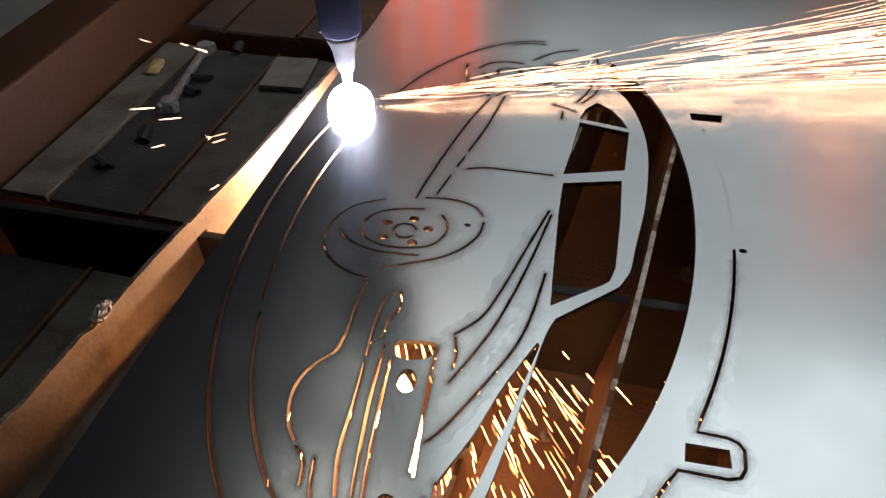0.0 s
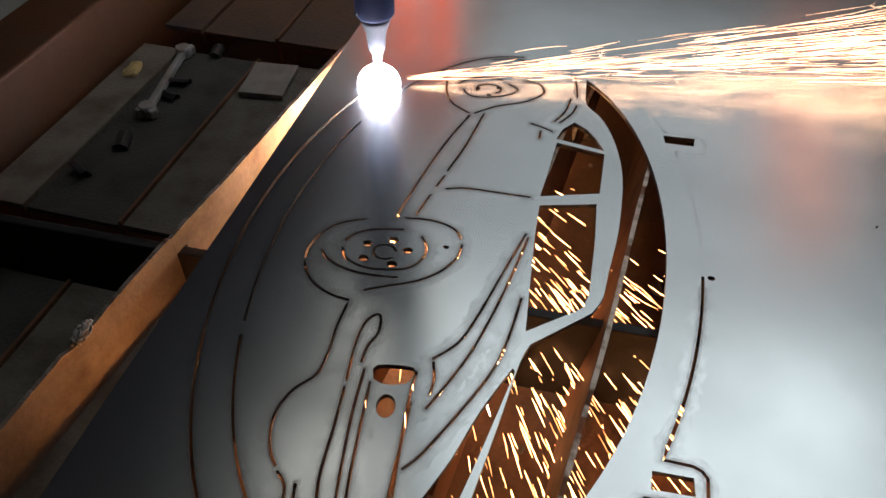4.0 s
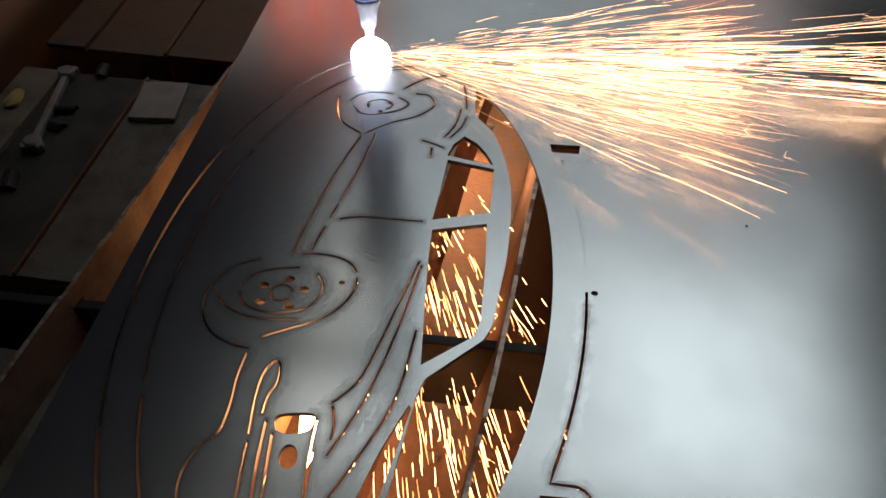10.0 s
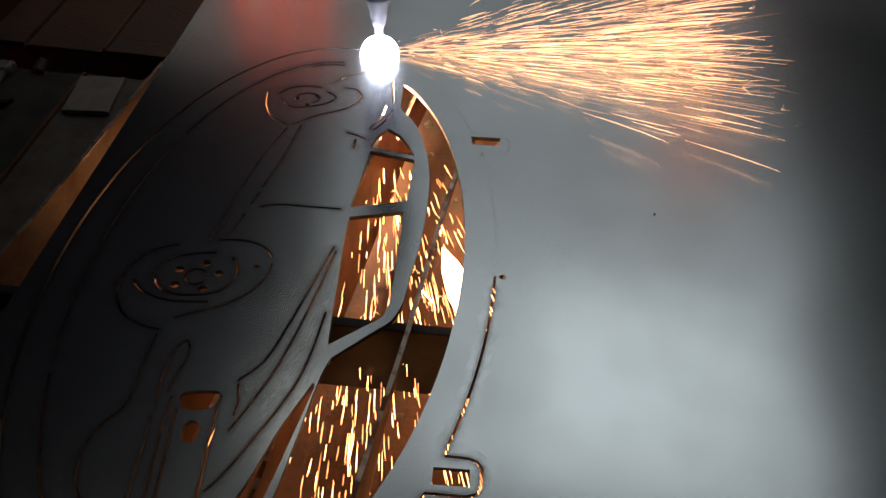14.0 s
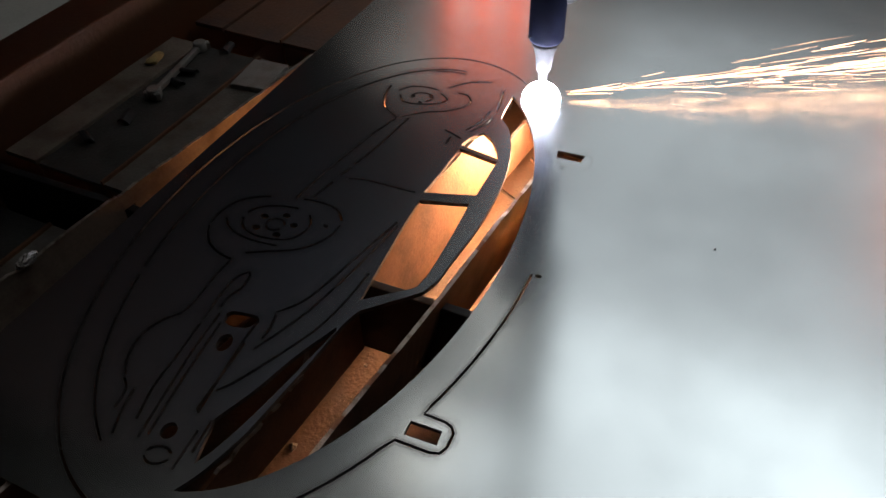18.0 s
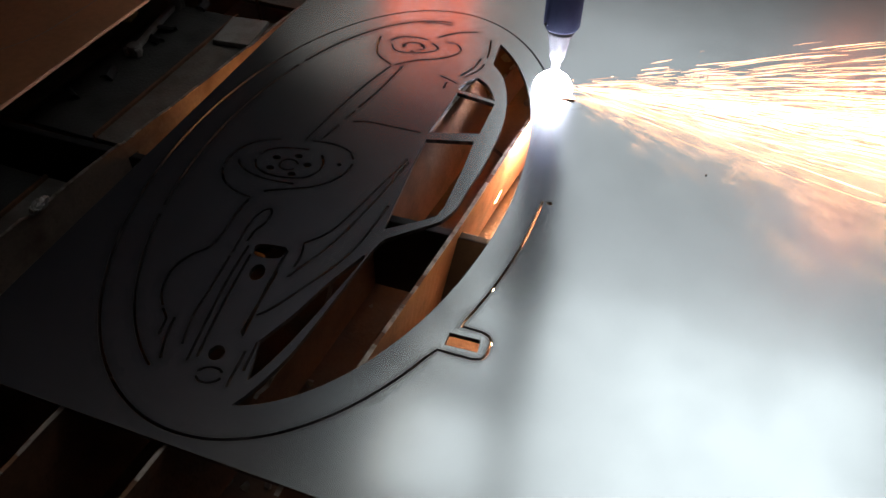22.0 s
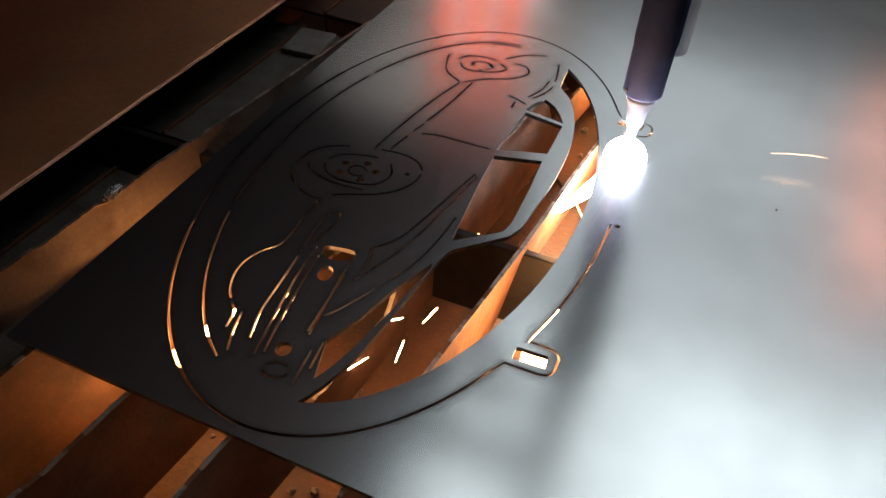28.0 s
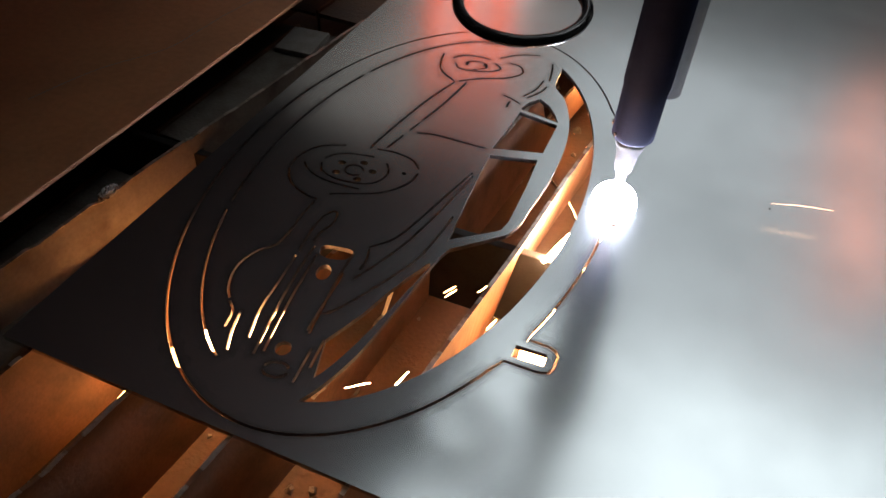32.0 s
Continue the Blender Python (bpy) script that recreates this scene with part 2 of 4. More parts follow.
# ---- the drawing that is cut into the sheet ----
CX, CY, EA, EB = 0.1740, 0.2897, 0.1590, 0.2790
INSET = 0.0240
TAB = [(0.3120, 0.1484), (0.3272, 0.1484), (0.3322, 0.1466), (0.3352, 0.1428), (0.3354, 0.1320), (0.3330, 0.1266), (0.3270, 0.1244), (0.3032, 0.1238)]
KERF = 0.0021


def oval(th, inset=0.0):
    return (CX + (EA - inset) * math.cos(th), CY + (EB - inset) * math.sin(th))


def span(a, b, n):
    return [a + (b - a) * i / (n - 1) for i in range(n)]


def contour():
    """The torch's way round the plaque, from the pierced point clockwise: oval, lug, oval, lug, oval."""
    t1, t2 = math.asin((0.1484 - CY) / EB), math.asin((0.1238 - CY) / EB)
    p = [oval(t) for t in span(0, t1, 16)][:-1] + TAB
    p += [oval(t) for t in span(t2, -2 * math.pi - t2, 120)][1:-1]
    p += [(x, 2 * CY - y) for x, y in TAB[::-1]]
    p += [oval(t) for t in span(-2 * math.pi - t1, -2 * math.pi, 16)][1:]
    return p


ROUTE = contour()
STEPS = [0.0]
for (xa, ya), (xb, yb) in zip(ROUTE, ROUTE[1:]):
    STEPS.append(STEPS[-1] + math.hypot(xb - xa, yb - ya))


def along(s):
    """The point a share s of the way round."""
    d = s * STEPS[-1]
    for i in range(len(STEPS) - 1):
        if d <= STEPS[i + 1] + 1e-12:
            k = (d - STEPS[i]) / (STEPS[i + 1] - STEPS[i])
            return tuple(a + (b - a) * k for a, b in zip(ROUTE[i], ROUTE[i + 1]))
    return ROUTE[-1]


def offset_loop(pts, d):
    """A closed loop moved sideways by d (to the left of its direction)."""
    out = []
    n = len(pts)
    for i in range(n):
        (xa, ya), (xb, yb) = pts[i - 1], pts[(i + 1) % n]
        tx, ty = xb - xa, yb - ya
        k = math.hypot(tx, ty) or 1
        out.append((pts[i][0] - ty / k * d, pts[i][1] + tx / k * d))
    return out


def smooth(pts, n=6):
    """A Catmull-Rom line through the points."""
    q = [pts[0], *pts, pts[-1]]
    out = []
    for i in range(1, len(q) - 2):
        for j in range(n):
            t = j / n
            out.append(tuple(0.5 * (2 * b + (c - a) * t + (2 * a - 5 * b + 4 * c - d) * t * t + (3 * b - a - 3 * c + d) * t ** 3) for a, b, c, d in zip(q[i - 1], q[i], q[i + 1], q[i + 2])))
    return out + [pts[-1]]


def slit(pts, w=KERF, curved=True):
    """A closed loop round a line: the gap that the torch leaves."""
    p = smooth(pts) if curved and len(pts) > 2 else list(pts)
    left, right = [], []
    for i in range(len(p)):
        (xa, ya), (xb, yb) = p[max(i - 1, 0)], p[min(i + 1, len(p) - 1)]
        tx, ty = xb - xa, yb - ya
        k = math.hypot(tx, ty) or 1
        ww = w / 2 * (1 + 0.12 * math.sin(i * 2.3 + p[0][0] * 900))
        left.append((p[i][0] - ty / k * ww, p[i][1] + tx / k * ww))
        right.append((p[i][0] + ty / k * ww, p[i][1] - tx / k * ww))
    return left + right[::-1]


def ring_arc(cx, cy, rx, ry, a0, a1, n=24, turn=0.0):
    c, s = math.cos(turn), math.sin(turn)
    return [(cx + c * rx * math.cos(t) - s * ry * math.sin(t), cy + s * rx * math.cos(t) + c * ry * math.sin(t)) for t in span(radians(a0), radians(a1), n)]


def disc(cx, cy, rx, ry, n=14):
    return [(cx + rx * math.cos(2 * math.pi * i / n), cy + ry * math.sin(2 * math.pi * i / n)) for i in range(n)]


inner = [oval(t, INSET) for t in span(radians(65), radians(-78), 60)]
OPEN_SECTOR = inner + smooth([(0.1974, 0.0387), (0.2052, 0.0564), (0.2133, 0.0855), (0.2175, 0.1162), (0.2213, 0.1499), (0.2254, 0.1916), (0.2295, 0.2083)], 5) + smooth([(0.2638, 0.2431), (0.2694, 0.2588), (0.2713, 0.2848), (0.2745, 0.3248), (0.2738, 0.3739), (0.2697, 0.4065), (0.2611, 0.4377), (0.2496, 0.4626), (0.2357, 0.4797), (0.2328, 0.4953)], 5)
HOLES = [
    OPEN_SECTOR,
    # side windows
    [(0.2156, 0.3385), (0.2565, 0.3505), (0.2592, 0.3100), (0.2604, 0.2600), (0.2580, 0.2470), (0.2540, 0.2425), (0.2250, 0.2178), (0.2222, 0.2480), (0.2172, 0.3060)],
    [(0.2142, 0.3488), (0.2576, 0.3632), (0.2568, 0.4130), (0.2176, 0.4190), (0.2160, 0.3760)],
    [(0.2164, 0.4240), (0.2560, 0.4178), (0.2490, 0.4310), (0.2400, 0.4430), (0.2282, 0.4510), (0.2200, 0.4390)],
    # opening beside the bonnet
    smooth([(0.2222, 0.1882), (0.2154, 0.1707), (0.2079, 0.1489), (0.2004, 0.1206), (0.1927, 0.0997), (0.1888, 0.0894)], 4) + smooth([(0.1973, 0.0581), (0.2022, 0.0699), (0.2088, 0.0953), (0.2147, 0.1267), (0.2196, 0.1578), (0.2240, 0.1857)], 4),
    # headlamp openings and round holes in the front
    smooth([(0.1413, 0.1666), (0.1440, 0.1706), (0.1540, 0.1730), (0.1642, 0.1738), (0.1662, 0.1700), (0.1638, 0.1622), (0.1522, 0.1582), (0.1440, 0.1598)], 4),
    ring_arc(0.1564, 0.1441, 0.0056, 0.0080, 0, 345, 16, 0.2),
    ring_arc(0.1674, 0.0708, 0.0055, 0.0062, 0, 345, 14, 0.2),
    # lugs' holes
    [(0.3062, 0.1405), (0.3280, 0.1415), (0.3290, 0.1308), (0.3062, 0.1295)],
    [(0.3016, 0.4512), (0.3272, 0.4528), (0.3262, 0.4420), (0.3035, 0.4410)],
]
LINES = (
    # inner oval line, in pieces with bridges
    [oval(t, INSET) for t in span(radians(92), radians(150), 24)],
    [oval(t, INSET) for t in span(radians(152.5), radians(205), 24)],
    [oval(t, INSET) for t in span(radians(207.5), radians(252), 20)],
    # sill lines between the wheels
    [(0.1172, 0.2985), (0.1179, 0.3121), (0.1230, 0.3528), (0.1308, 0.3999), (0.1405, 0.4391)],
    [(0.1299, 0.3056), (0.1346, 0.3305)],
    [(0.1362, 0.3402), (0.1393, 0.3550)],
    [(0.1400, 0.3610), (0.1465, 0.3960), (0.1517, 0.4440)],
    # door line
    [(0.1440, 0.3393), (0.1582, 0.3439), (0.1807, 0.3449), (0.2075, 0.3458)],
    # front wing: arch, then down to the bumper
    [(0.0690, 0.2405), (0.0740, 0.2320), (0.0834, 0.2227), (0.0976, 0.2166), (0.1100, 0.2150)],
    [(0.1100, 0.2120), (0.1095, 0.1926), (0.1110, 0.1781), (0.1113, 0.1655), (0.1100, 0.1540), (0.1018, 0.1428), (0.0974, 0.1285), (0.0985, 0.1150), (0.1040, 0.1015), (0.1105, 0.0935)],
    [(0.1121, 0.0912), (0.1195, 0.0840), (0.1228, 0.0704)],
    # front tyre and rim
    [(0.1162, 0.2254), (0.1294, 0.2327), (0.1483, 0.2427), (0.1609, 0.2547), (0.1686, 0.2699), (0.1692, 0.2835)],
    [(0.1674, 0.2890), (0.1613, 0.2968), (0.1506, 0.3013), (0.1373, 0.3022), (0.1230, 0.3000)],
    [(0.0960, 0.2921), (0.0798, 0.2833), (0.0706, 0.2709), (0.0669, 0.2547), (0.0682, 0.2440)],
    [(0.0760, 0.2545), (0.0831, 0.2472), (0.0959, 0.2416), (0.1120, 0.2398), (0.1346, 0.2420)],
    [(0.0892, 0.2603), (0.0945, 0.2514), (0.1071, 0.2461), (0.1225, 0.2466), (0.1392, 0.2525), (0.1462, 0.2644), (0.1456, 0.2755), (0.1396, 0.2846)],
    [(0.0892, 0.2668), (0.0924, 0.2740), (0.1003, 0.2805), (0.1121, 0.2850), (0.1260, 0.2878)],
    ring_arc(0.1190, 0.2632, 0.0078, 0.0070, 20, 330, 14),
    # rear wheel
    [(0.1090, 0.4900), (0.1100, 0.4800), (0.1150, 0.4640), (0.1230, 0.4520), (0.1390, 0.4420)],
    [(0.1439, 0.4432), (0.1608, 0.4585), (0.1816, 0.4703), (0.1940, 0.4834), (0.1962, 0.4931), (0.1899, 0.5026), (0.1780, 0.5035)],
    [(0.1258, 0.4780), (0.1335, 0.4690), (0.1475, 0.4692), (0.1661, 0.4776), (0.1731, 0.4883), (0.1631, 0.4957)],
    [(0.1205, 0.4850), (0.1290, 0.4960), (0.1440, 0.5010), (0.1570, 0.5005)],
    ring_arc(0.1480, 0.4830, 0.0110, 0.0075, -60, 210, 12, 0.15),
    # tail: bumper, light, rear screen
    [(0.1416, 0.5332), (0.1560, 0.5385), (0.1711, 0.5394)],
    [(0.1655, 0.5090), (0.1821, 0.5264), (0.2019, 0.5356)],
    [(0.2196, 0.5243), (0.2237, 0.5058), (0.2262, 0.4890)],
    [(0.2209, 0.4866), (0.2188, 0.4660), (0.2115, 0.4476)],
    [(0.2272, 0.4767), (0.2243, 0.4628), (0.2160, 0.4470)],
    [(0.1925, 0.4403), (0.2032, 0.4370), (0.2125, 0.4330)],
    [(0.2024, 0.4320), (0.2027, 0.4205)],
    # bonnet lines
    [(0.2109, 0.3060), (0.2036, 0.2714), (0.1938, 0.2240), (0.1864, 0.1990), (0.1739, 0.1825)],
    [(0.1750, 0.1808), (0.1785, 0.1692), (0.1788, 0.1578)],
    [(0.2130, 0.3020), (0.2060, 0.2485), (0.1974, 0.2015), (0.1890, 0.1735), (0.1790, 0.1475)],
    [(0.2179, 0.2449), (0.2155, 0.2094), (0.2109, 0.1836), (0.2001, 0.1548), (0.1845, 0.1203), (0.1762, 0.1080)],
    # front mask: hook and grille lines
    [(0.1331, 0.1698), (0.1331, 0.1829), (0.1362, 0.1930), (0.1344, 0.2054), (0.1304, 0.2078), (0.1256, 0.1986), (0.1254, 0.1815), (0.1288, 0.1552)],
    [(0.1292, 0.1513), (0.1325, 0.1228), (0.1354, 0.0930), (0.1420, 0.0692)],
    [(0.1366, 0.1659), (0.1393, 0.1356), (0.1443, 0.1032), (0.1525, 0.0587)],
    [(0.1426, 0.1580), (0.1471, 0.1231), (0.1520, 0.0902), (0.1572, 0.0634)],
    [(0.1671, 0.1715), (0.1682, 0.1488), (0.1727, 0.1130), (0.1762, 0.0886)],
    [(0.1697, 0.1500), (0.1717, 0.1199), (0.1738, 0.0907)],
    [(0.1845, 0.0788), (0.1873, 0.0495)],
    [(0.1881, 0.0884), (0.1912, 0.0641)],
    [(0.1245, 0.0870), (0.1289, 0.0697), (0.1353, 0.0542)],
    ring_arc(0.1723, 0.0539, 0.0085, 0.0060, 20, 160, 8, 0.3),
    ring_arc(0.1723, 0.0539, 0.0085, 0.0060, 190, 340, 8, 0.3),
)
HOLES += [slit(p, 0.0018) for p in LINES]
MARKS = [q for p in LINES for a, b in zip(smooth(p), smooth(p)[1:]) for q in ((a[0] + (b[0] - a[0]) * k, a[1] + (b[1] - a[1]) * k) for k in (0.0, 0.34, 0.67))]
MARKS += [p[-1] for p in LINES]


def longer(p, d):
    """The line drawn out past both ends."""
    p = smooth(p) if len(p) > 2 else list(p)
    (xa, ya), (xb, yb), (xc, yc), (xd, yd) = p[0], p[1], p[-2], p[-1]
    ka, kb = d / math.hypot(xb - xa, yb - ya), d / math.hypot(xd - xc, yd - yc)
    return [(xa - (xb - xa) * ka, ya - (yb - ya) * ka), *p, (xd + (xd - xc) * kb, yd + (yd - yc) * kb)]


BANDS = [slit(longer(p, w / 2), w, False) for p in LINES for w in (0.0034, 0.0052, 0.0080, 0.0130, 0.0200)]
HOLES += [disc(x, y, 0.0038, 0.0031, 10) for x, y in ((0.1218, 0.2762), (0.1050, 0.2682), (0.1064, 0.2540), (0.1271, 0.2529), (0.1340, 0.2684))]
HOLES += [disc(x, y, 0.0024, 0.0019, 8) for x, y in ((0.1590, 0.2782), (0.1390, 0.4815), (0.1560, 0.4865), (0.1500, 0.4735))]

THICK = 0.004
# the share of the way that is already cut at the start
CUT0 = 0.577
half = KERF / 2
loop = [p for p in ROUTE[:-1]]
# the contour as far as it was cut before, with its own scale
DONE = [along(s) for s in span(0.004, CUT0, 170)]
DONE_MARKS = [along(s) for s in span(0.004, CUT0, 900)]
DONE_BANDS = [slit(DONE, w, False) for w in (0.0052, 0.0080, 0.0130, 0.0200)]
plaque = new("steel_plaque")
tagged(plaque, "oval grey steel plaque with a car drawing cut through it", "plaque")
IN_RIM = lambda x, y: ((x - CX) / EA) ** 2 + ((y - CY) / EB) ** 2 <= 1
IN_CAR = lambda x, y: ((x - CX) / (EA - INSET)) ** 2 + ((y - CY) / (EB - INSET)) ** 2 <= 1
REGIONS = (IN_CAR, IN_RIM, lambda x, y: y < CY, lambda x, y: True)
seams = [[oval(t, INSET) for t in span(0, 2 * math.pi, 140)[:-1]], [oval(t, 0.0001) for t in span(0, 2 * math.pi, 140)[:-1]]]
for nm, lb, bm in zip(("car_panel", "rim", "lug", "lug"), ("grey steel panel with a car cut in outline", "oval grey steel rim", "small grey steel lug with a square hole", "small grey steel lug with a square hole"), cut_sheet(offset_loop(loop, -half), HOLES, 0.0, THICK, REGIONS, seams, BANDS + DONE_BANDS, MARKS + DONE_MARKS)):
    part(nm, bm, [PLATE, EDGE, *SCALED], plaque, lb)
bm, = cut_sheet([(0, 0.0025), (1.25, 0.0025), (1.25, 1.55), (0, 1.55)], [offset_loop(loop, half), disc(0.3385, 0.2939, 0.0026, 0.0022)], 0.0, THICK, bands=DONE_BANDS, marks=DONE_MARKS, sheared=True)
sheet = new("steel_sheet", mesh_of("steel_sheet", bm, [PLATE, EDGE, *SCALED]))
tagged(sheet, "large bare grey steel sheet lying on the cutting slats", "metal sheet")

# slivers of steel still standing in the torch's way
slivers = []
NS = 64
for i in range(NS):
    s0, s1 = CUT0 + (0.997 - CUT0) * i / NS, CUT0 + (0.997 - CUT0) * (i + 1) / NS
    line = [along(s) for s in span(s0, s1, 4)]
    ex, ey = line[1]
    bm, = cut_sheet(slit([(x - ex, y - ey) for x, y in line], KERF * 0.99, False), [], 0.0, THICK)
    ob = part("kerf_sliver", bm, [PLATE, PLATE])
    ob.location = (ex, ey, 0)
    tagged(ob, "narrow sliver of grey steel ahead of the torch", "sliver", "slivers in the line of the cut")
    slivers.append((ob, ex, ey, s1))

for x, y, rad in ((0.4555, 0.3765, 0.0009),):
    bm = bmesh.new()
    bmesh.ops.create_icosphere(bm, subdivisions=2, radius=rad, matrix=Matrix.Diagonal((1, 1.2, 0.6, 1)))
    ob = part("spatter_bead", bm, EDGE)
    ob.location = (x, y, rad * 0.5)
    tagged(ob, "tiny dark bead of spatter stuck to the sheet", "bead", "beads on the sheet")

# ---- the cutting table ----
LEAN = math.atan2(0.108, 1.0)


def slat_frame(x0):
    return pose(x0, 0, 0, 0, 0, -math.degrees(LEAN))


SLATS = [-0.061, 0.0200, 0.0965, 0.1727, 0.2494] + [0.3259 + 0.0735 * i for i in range(13)]
SLAT_TOP = -THICK - 0.0002
SLAT_FOOT = -0.105
BARS = [-0.42, 0.250, 0.92, 1.59]
BAR_TOP, BAR_TURN = -0.022, 0.02


# lowered unseen, as if burnt, to pass light: from, to, height left
BURNT = {2: ((0.03, 0.66, -0.060),), 3: ((0.02, 0.21, -0.060), (0.47, 0.66, -0.060)), 4: ((0.50, 0.66, -0.055),)}


def slat_mesh(x0, y0, y1, seed, twist=None, burnt=()):
    """One thin upright slat, nicked and lowered along its top edge and notched where it sits over the cross bars."""
    rnd = random.Random(seed)
    bm = bmesh.new()
    cross = [(yb + BAR_TURN * (x0 + 0.108 * yb)) / math.cos(LEAN) for yb in BARS]
    stops = sorted({round(v, 5) for v in span(y0, y1, int((y1 - y0) / 0.010))} | {round(c + d, 5) for c in cross for d in (-0.0061, -0.0060, 0.0060, 0.0061) if y0 < c + d < y1})
    rows, crest, bite = [], [], 0.0
    for y in stops:
        bite = bite * 0.6 + (rnd.random() ** 9) * 0.005
        top = SLAT_TOP - bite - rnd.random() * 0.0004
        for a, b, low in burnt:
            top = min(top, max(low + rnd.random() * 0.004, SLAT_TOP - 1.5 * max(0.0, min(y - a, b - y))))
        foot = BAR_TOP + 0.0005 if any(abs(y - c) <= 0.00605 for c in cross) else SLAT_FOOT
        lean = 0.0
        if twist:
            lean = twist[0] + twist[1] * min(max(y, 0.0), 0.27)
        lean *= (SLAT_TOP - foot) / (SLAT_TOP - SLAT_FOOT)
        wave = 0.0008 * math.sin(y * 23 + seed)
        crest.append((wave, y, top))
        rows.append([bm.verts.new((x + wave, y, z)) for x, z in ((lean - 0.0018, foot), (lean + 0.0018, foot), (0.0015, top), (-0.0015, top))])
    for a, b in zip(rows, rows[1:]):
        for j in range(4):
            bm.faces.new((a[j], a[(j + 1) % 4], b[(j + 1) % 4], b[j]))
    bm.faces.new(rows[0][::-1])
    bm.faces.new(rows[-1])
    bmesh.ops.recalc_face_normals(bm, faces=bm.faces)
    # the bright rubbed crest, broken here and there
    edge = bmesh.new()
    last = None
    for w, y, t in crest:
        worn = rnd.random() < 0.8
        q, up = (0.0017, 0.00015) if worn else (0.0012, -0.0002)
        row = [edge.verts.new((w + g * q, y, t + d)) for g, d in ((-1, -0.0004), (1, -0.0004), (1, up), (-1, up))]
        for j in range(4 if last else 0):
            edge.faces.new((last[j], row[j], row[(j + 1) % 4], last[(j + 1) % 4]))
        last = row
    bmesh.ops.recalc_face_normals(edge, faces=edge.faces)
    return bm, edge


for k, x0 in enumerate(SLATS):
    bm, edge = slat_mesh(x0, -0.45, 1.62, k * 10, (0.004, -0.082) if k == 4 else None, BURNT.get(k, ()))
    ob = new("table_slat")
    part("web", bm, RUST if k else GREYRUST, ob)
    part("worn_edge", edge, WORNEDGE, ob, "bright rubbed top edge")
    ob.matrix_basis = slat_frame(x0)
    tagged(ob, "thin rusty upright steel slat beside the sheet's edge" if k == 0 else "twisted rusty upright steel slat carrying the sheet" if k == 4 else "thin rusty upright steel slat carrying the sheet", "slat", "slats of the cutting table")
for y in BARS:
    ob = part("cross_bar", boxed(-0.24 + 0.108 * y, -0.004, -0.106, 1.46 + 0.108 * y, 0.004, BAR_TOP, 0.0012), BLACK)
    ob.matrix_basis = pose(0, y, 0, 0, 0, math.degrees(math.atan(BAR_TURN)))
    tagged(ob, "blackened steel plate on edge across the table under the slats", "bar", "cross bars of the table")

tank = new("tank_floor", mesh_of("tank_floor", boxed(-0.33, -0.46, -0.20, 1.70, 1.68, -0.165), TANK))
tagged(tank, "rusty dust-covered floor of the cutting table", "table floor", kind="structure")
side = new("table_side", mesh_of("table_side", boxed(-0.335, -0.46, -0.80, -0.263, 1.68, 0.010, 0.003), RAILPAINT))
tagged(side, "worn red-brown steel side beam of the cutting table", "table side", kind="structure")
for nm, a in (("table_side_far", (-0.27, 1.68, -0.80, 1.75, 1.74, -0.01)), ("table_side_right", (1.70, -0.46, -0.80, 1.76, 1.68, -0.01)), ("table_side_front", (-0.30, -0.52, -0.80, 1.75, -0.46, -0.02))):
    tagged(new(nm, mesh_of(nm, boxed(*a, 0.003), RAILPAINT)), "red-brown steel plate closing the cutting table", "table side", kind="structure")

# dust trays between the outer slat and the side beam
TRAY_TOP = -0.054
TRAYS = [("dusty pale grey steel tray beside the outer slat", -0.122, -0.030, DUST), ("dark grey steel tray near the side beam", -0.214, -0.127, DARKTRAY), ("pale dusty ledge under the side beam", -0.262, -0.217, LEDGE)]
for n, (y0, y1) in enumerate(((-0.44, 0.222), (0.288, 0.556), (0.600, 0.900), (0.945, 1.50))):
    for i, (lb, x0, x1, mt) in enumerate(TRAYS):
        ob = new("dust_tray")
        ob.matrix_basis = pose(0, 0, 0, 0, 0, -1.0)
        tagged(ob, lb if n < 2 else "red-brown rusty steel tray beyond the sheet's edge", "tray", "trays beside the slats")
        part("plate", boxed(x0, y0, TRAY_TOP - 0.006, x1, y1, TRAY_TOP - 0.002 * (i == 1), 0.0008), mt if n < 2 else TANK, ob)
        if i == 0:
            part("lip", boxed(x0 - 0.0035, y0, TRAY_TOP - 0.0075, x0 - 0.0005, y1, TRAY_TOP + 0.003, 0.0005), RUST, ob, "thin rusty lip along the edge")
        if i != 1:
            xd = x0 - 0.001 if i == 0 else x1 + 0.001
            bm = bmesh.new()
            for k in range(5):
                box(bm, xd - 0.0016 + 0.0003 * k, y0 + 0.0008 + 0.0004 * (k % 2), TRAY_TOP - 0.006 - 0.010 * (k + 1), xd + 0.0016 - 0.0002 * k, y0 + 0.0040 - 0.0003 * k, TRAY_TOP - 0.006 - 0.010 * k)
            part("dross_drip", bm, RUST, ob, "thin hanging drip of dross")
pad = part("packing_plate", boxed(-0.023, -0.029, 0.0, 0.023, 0.029, 0.006, 0.001), PALESTEEL)
pad.matrix_basis = pose(-0.086, 0.519, TRAY_TOP + 0.0005, 0, 0, 6)
tagged(pad, "small pale steel packing plate lying on the tray", "plate")

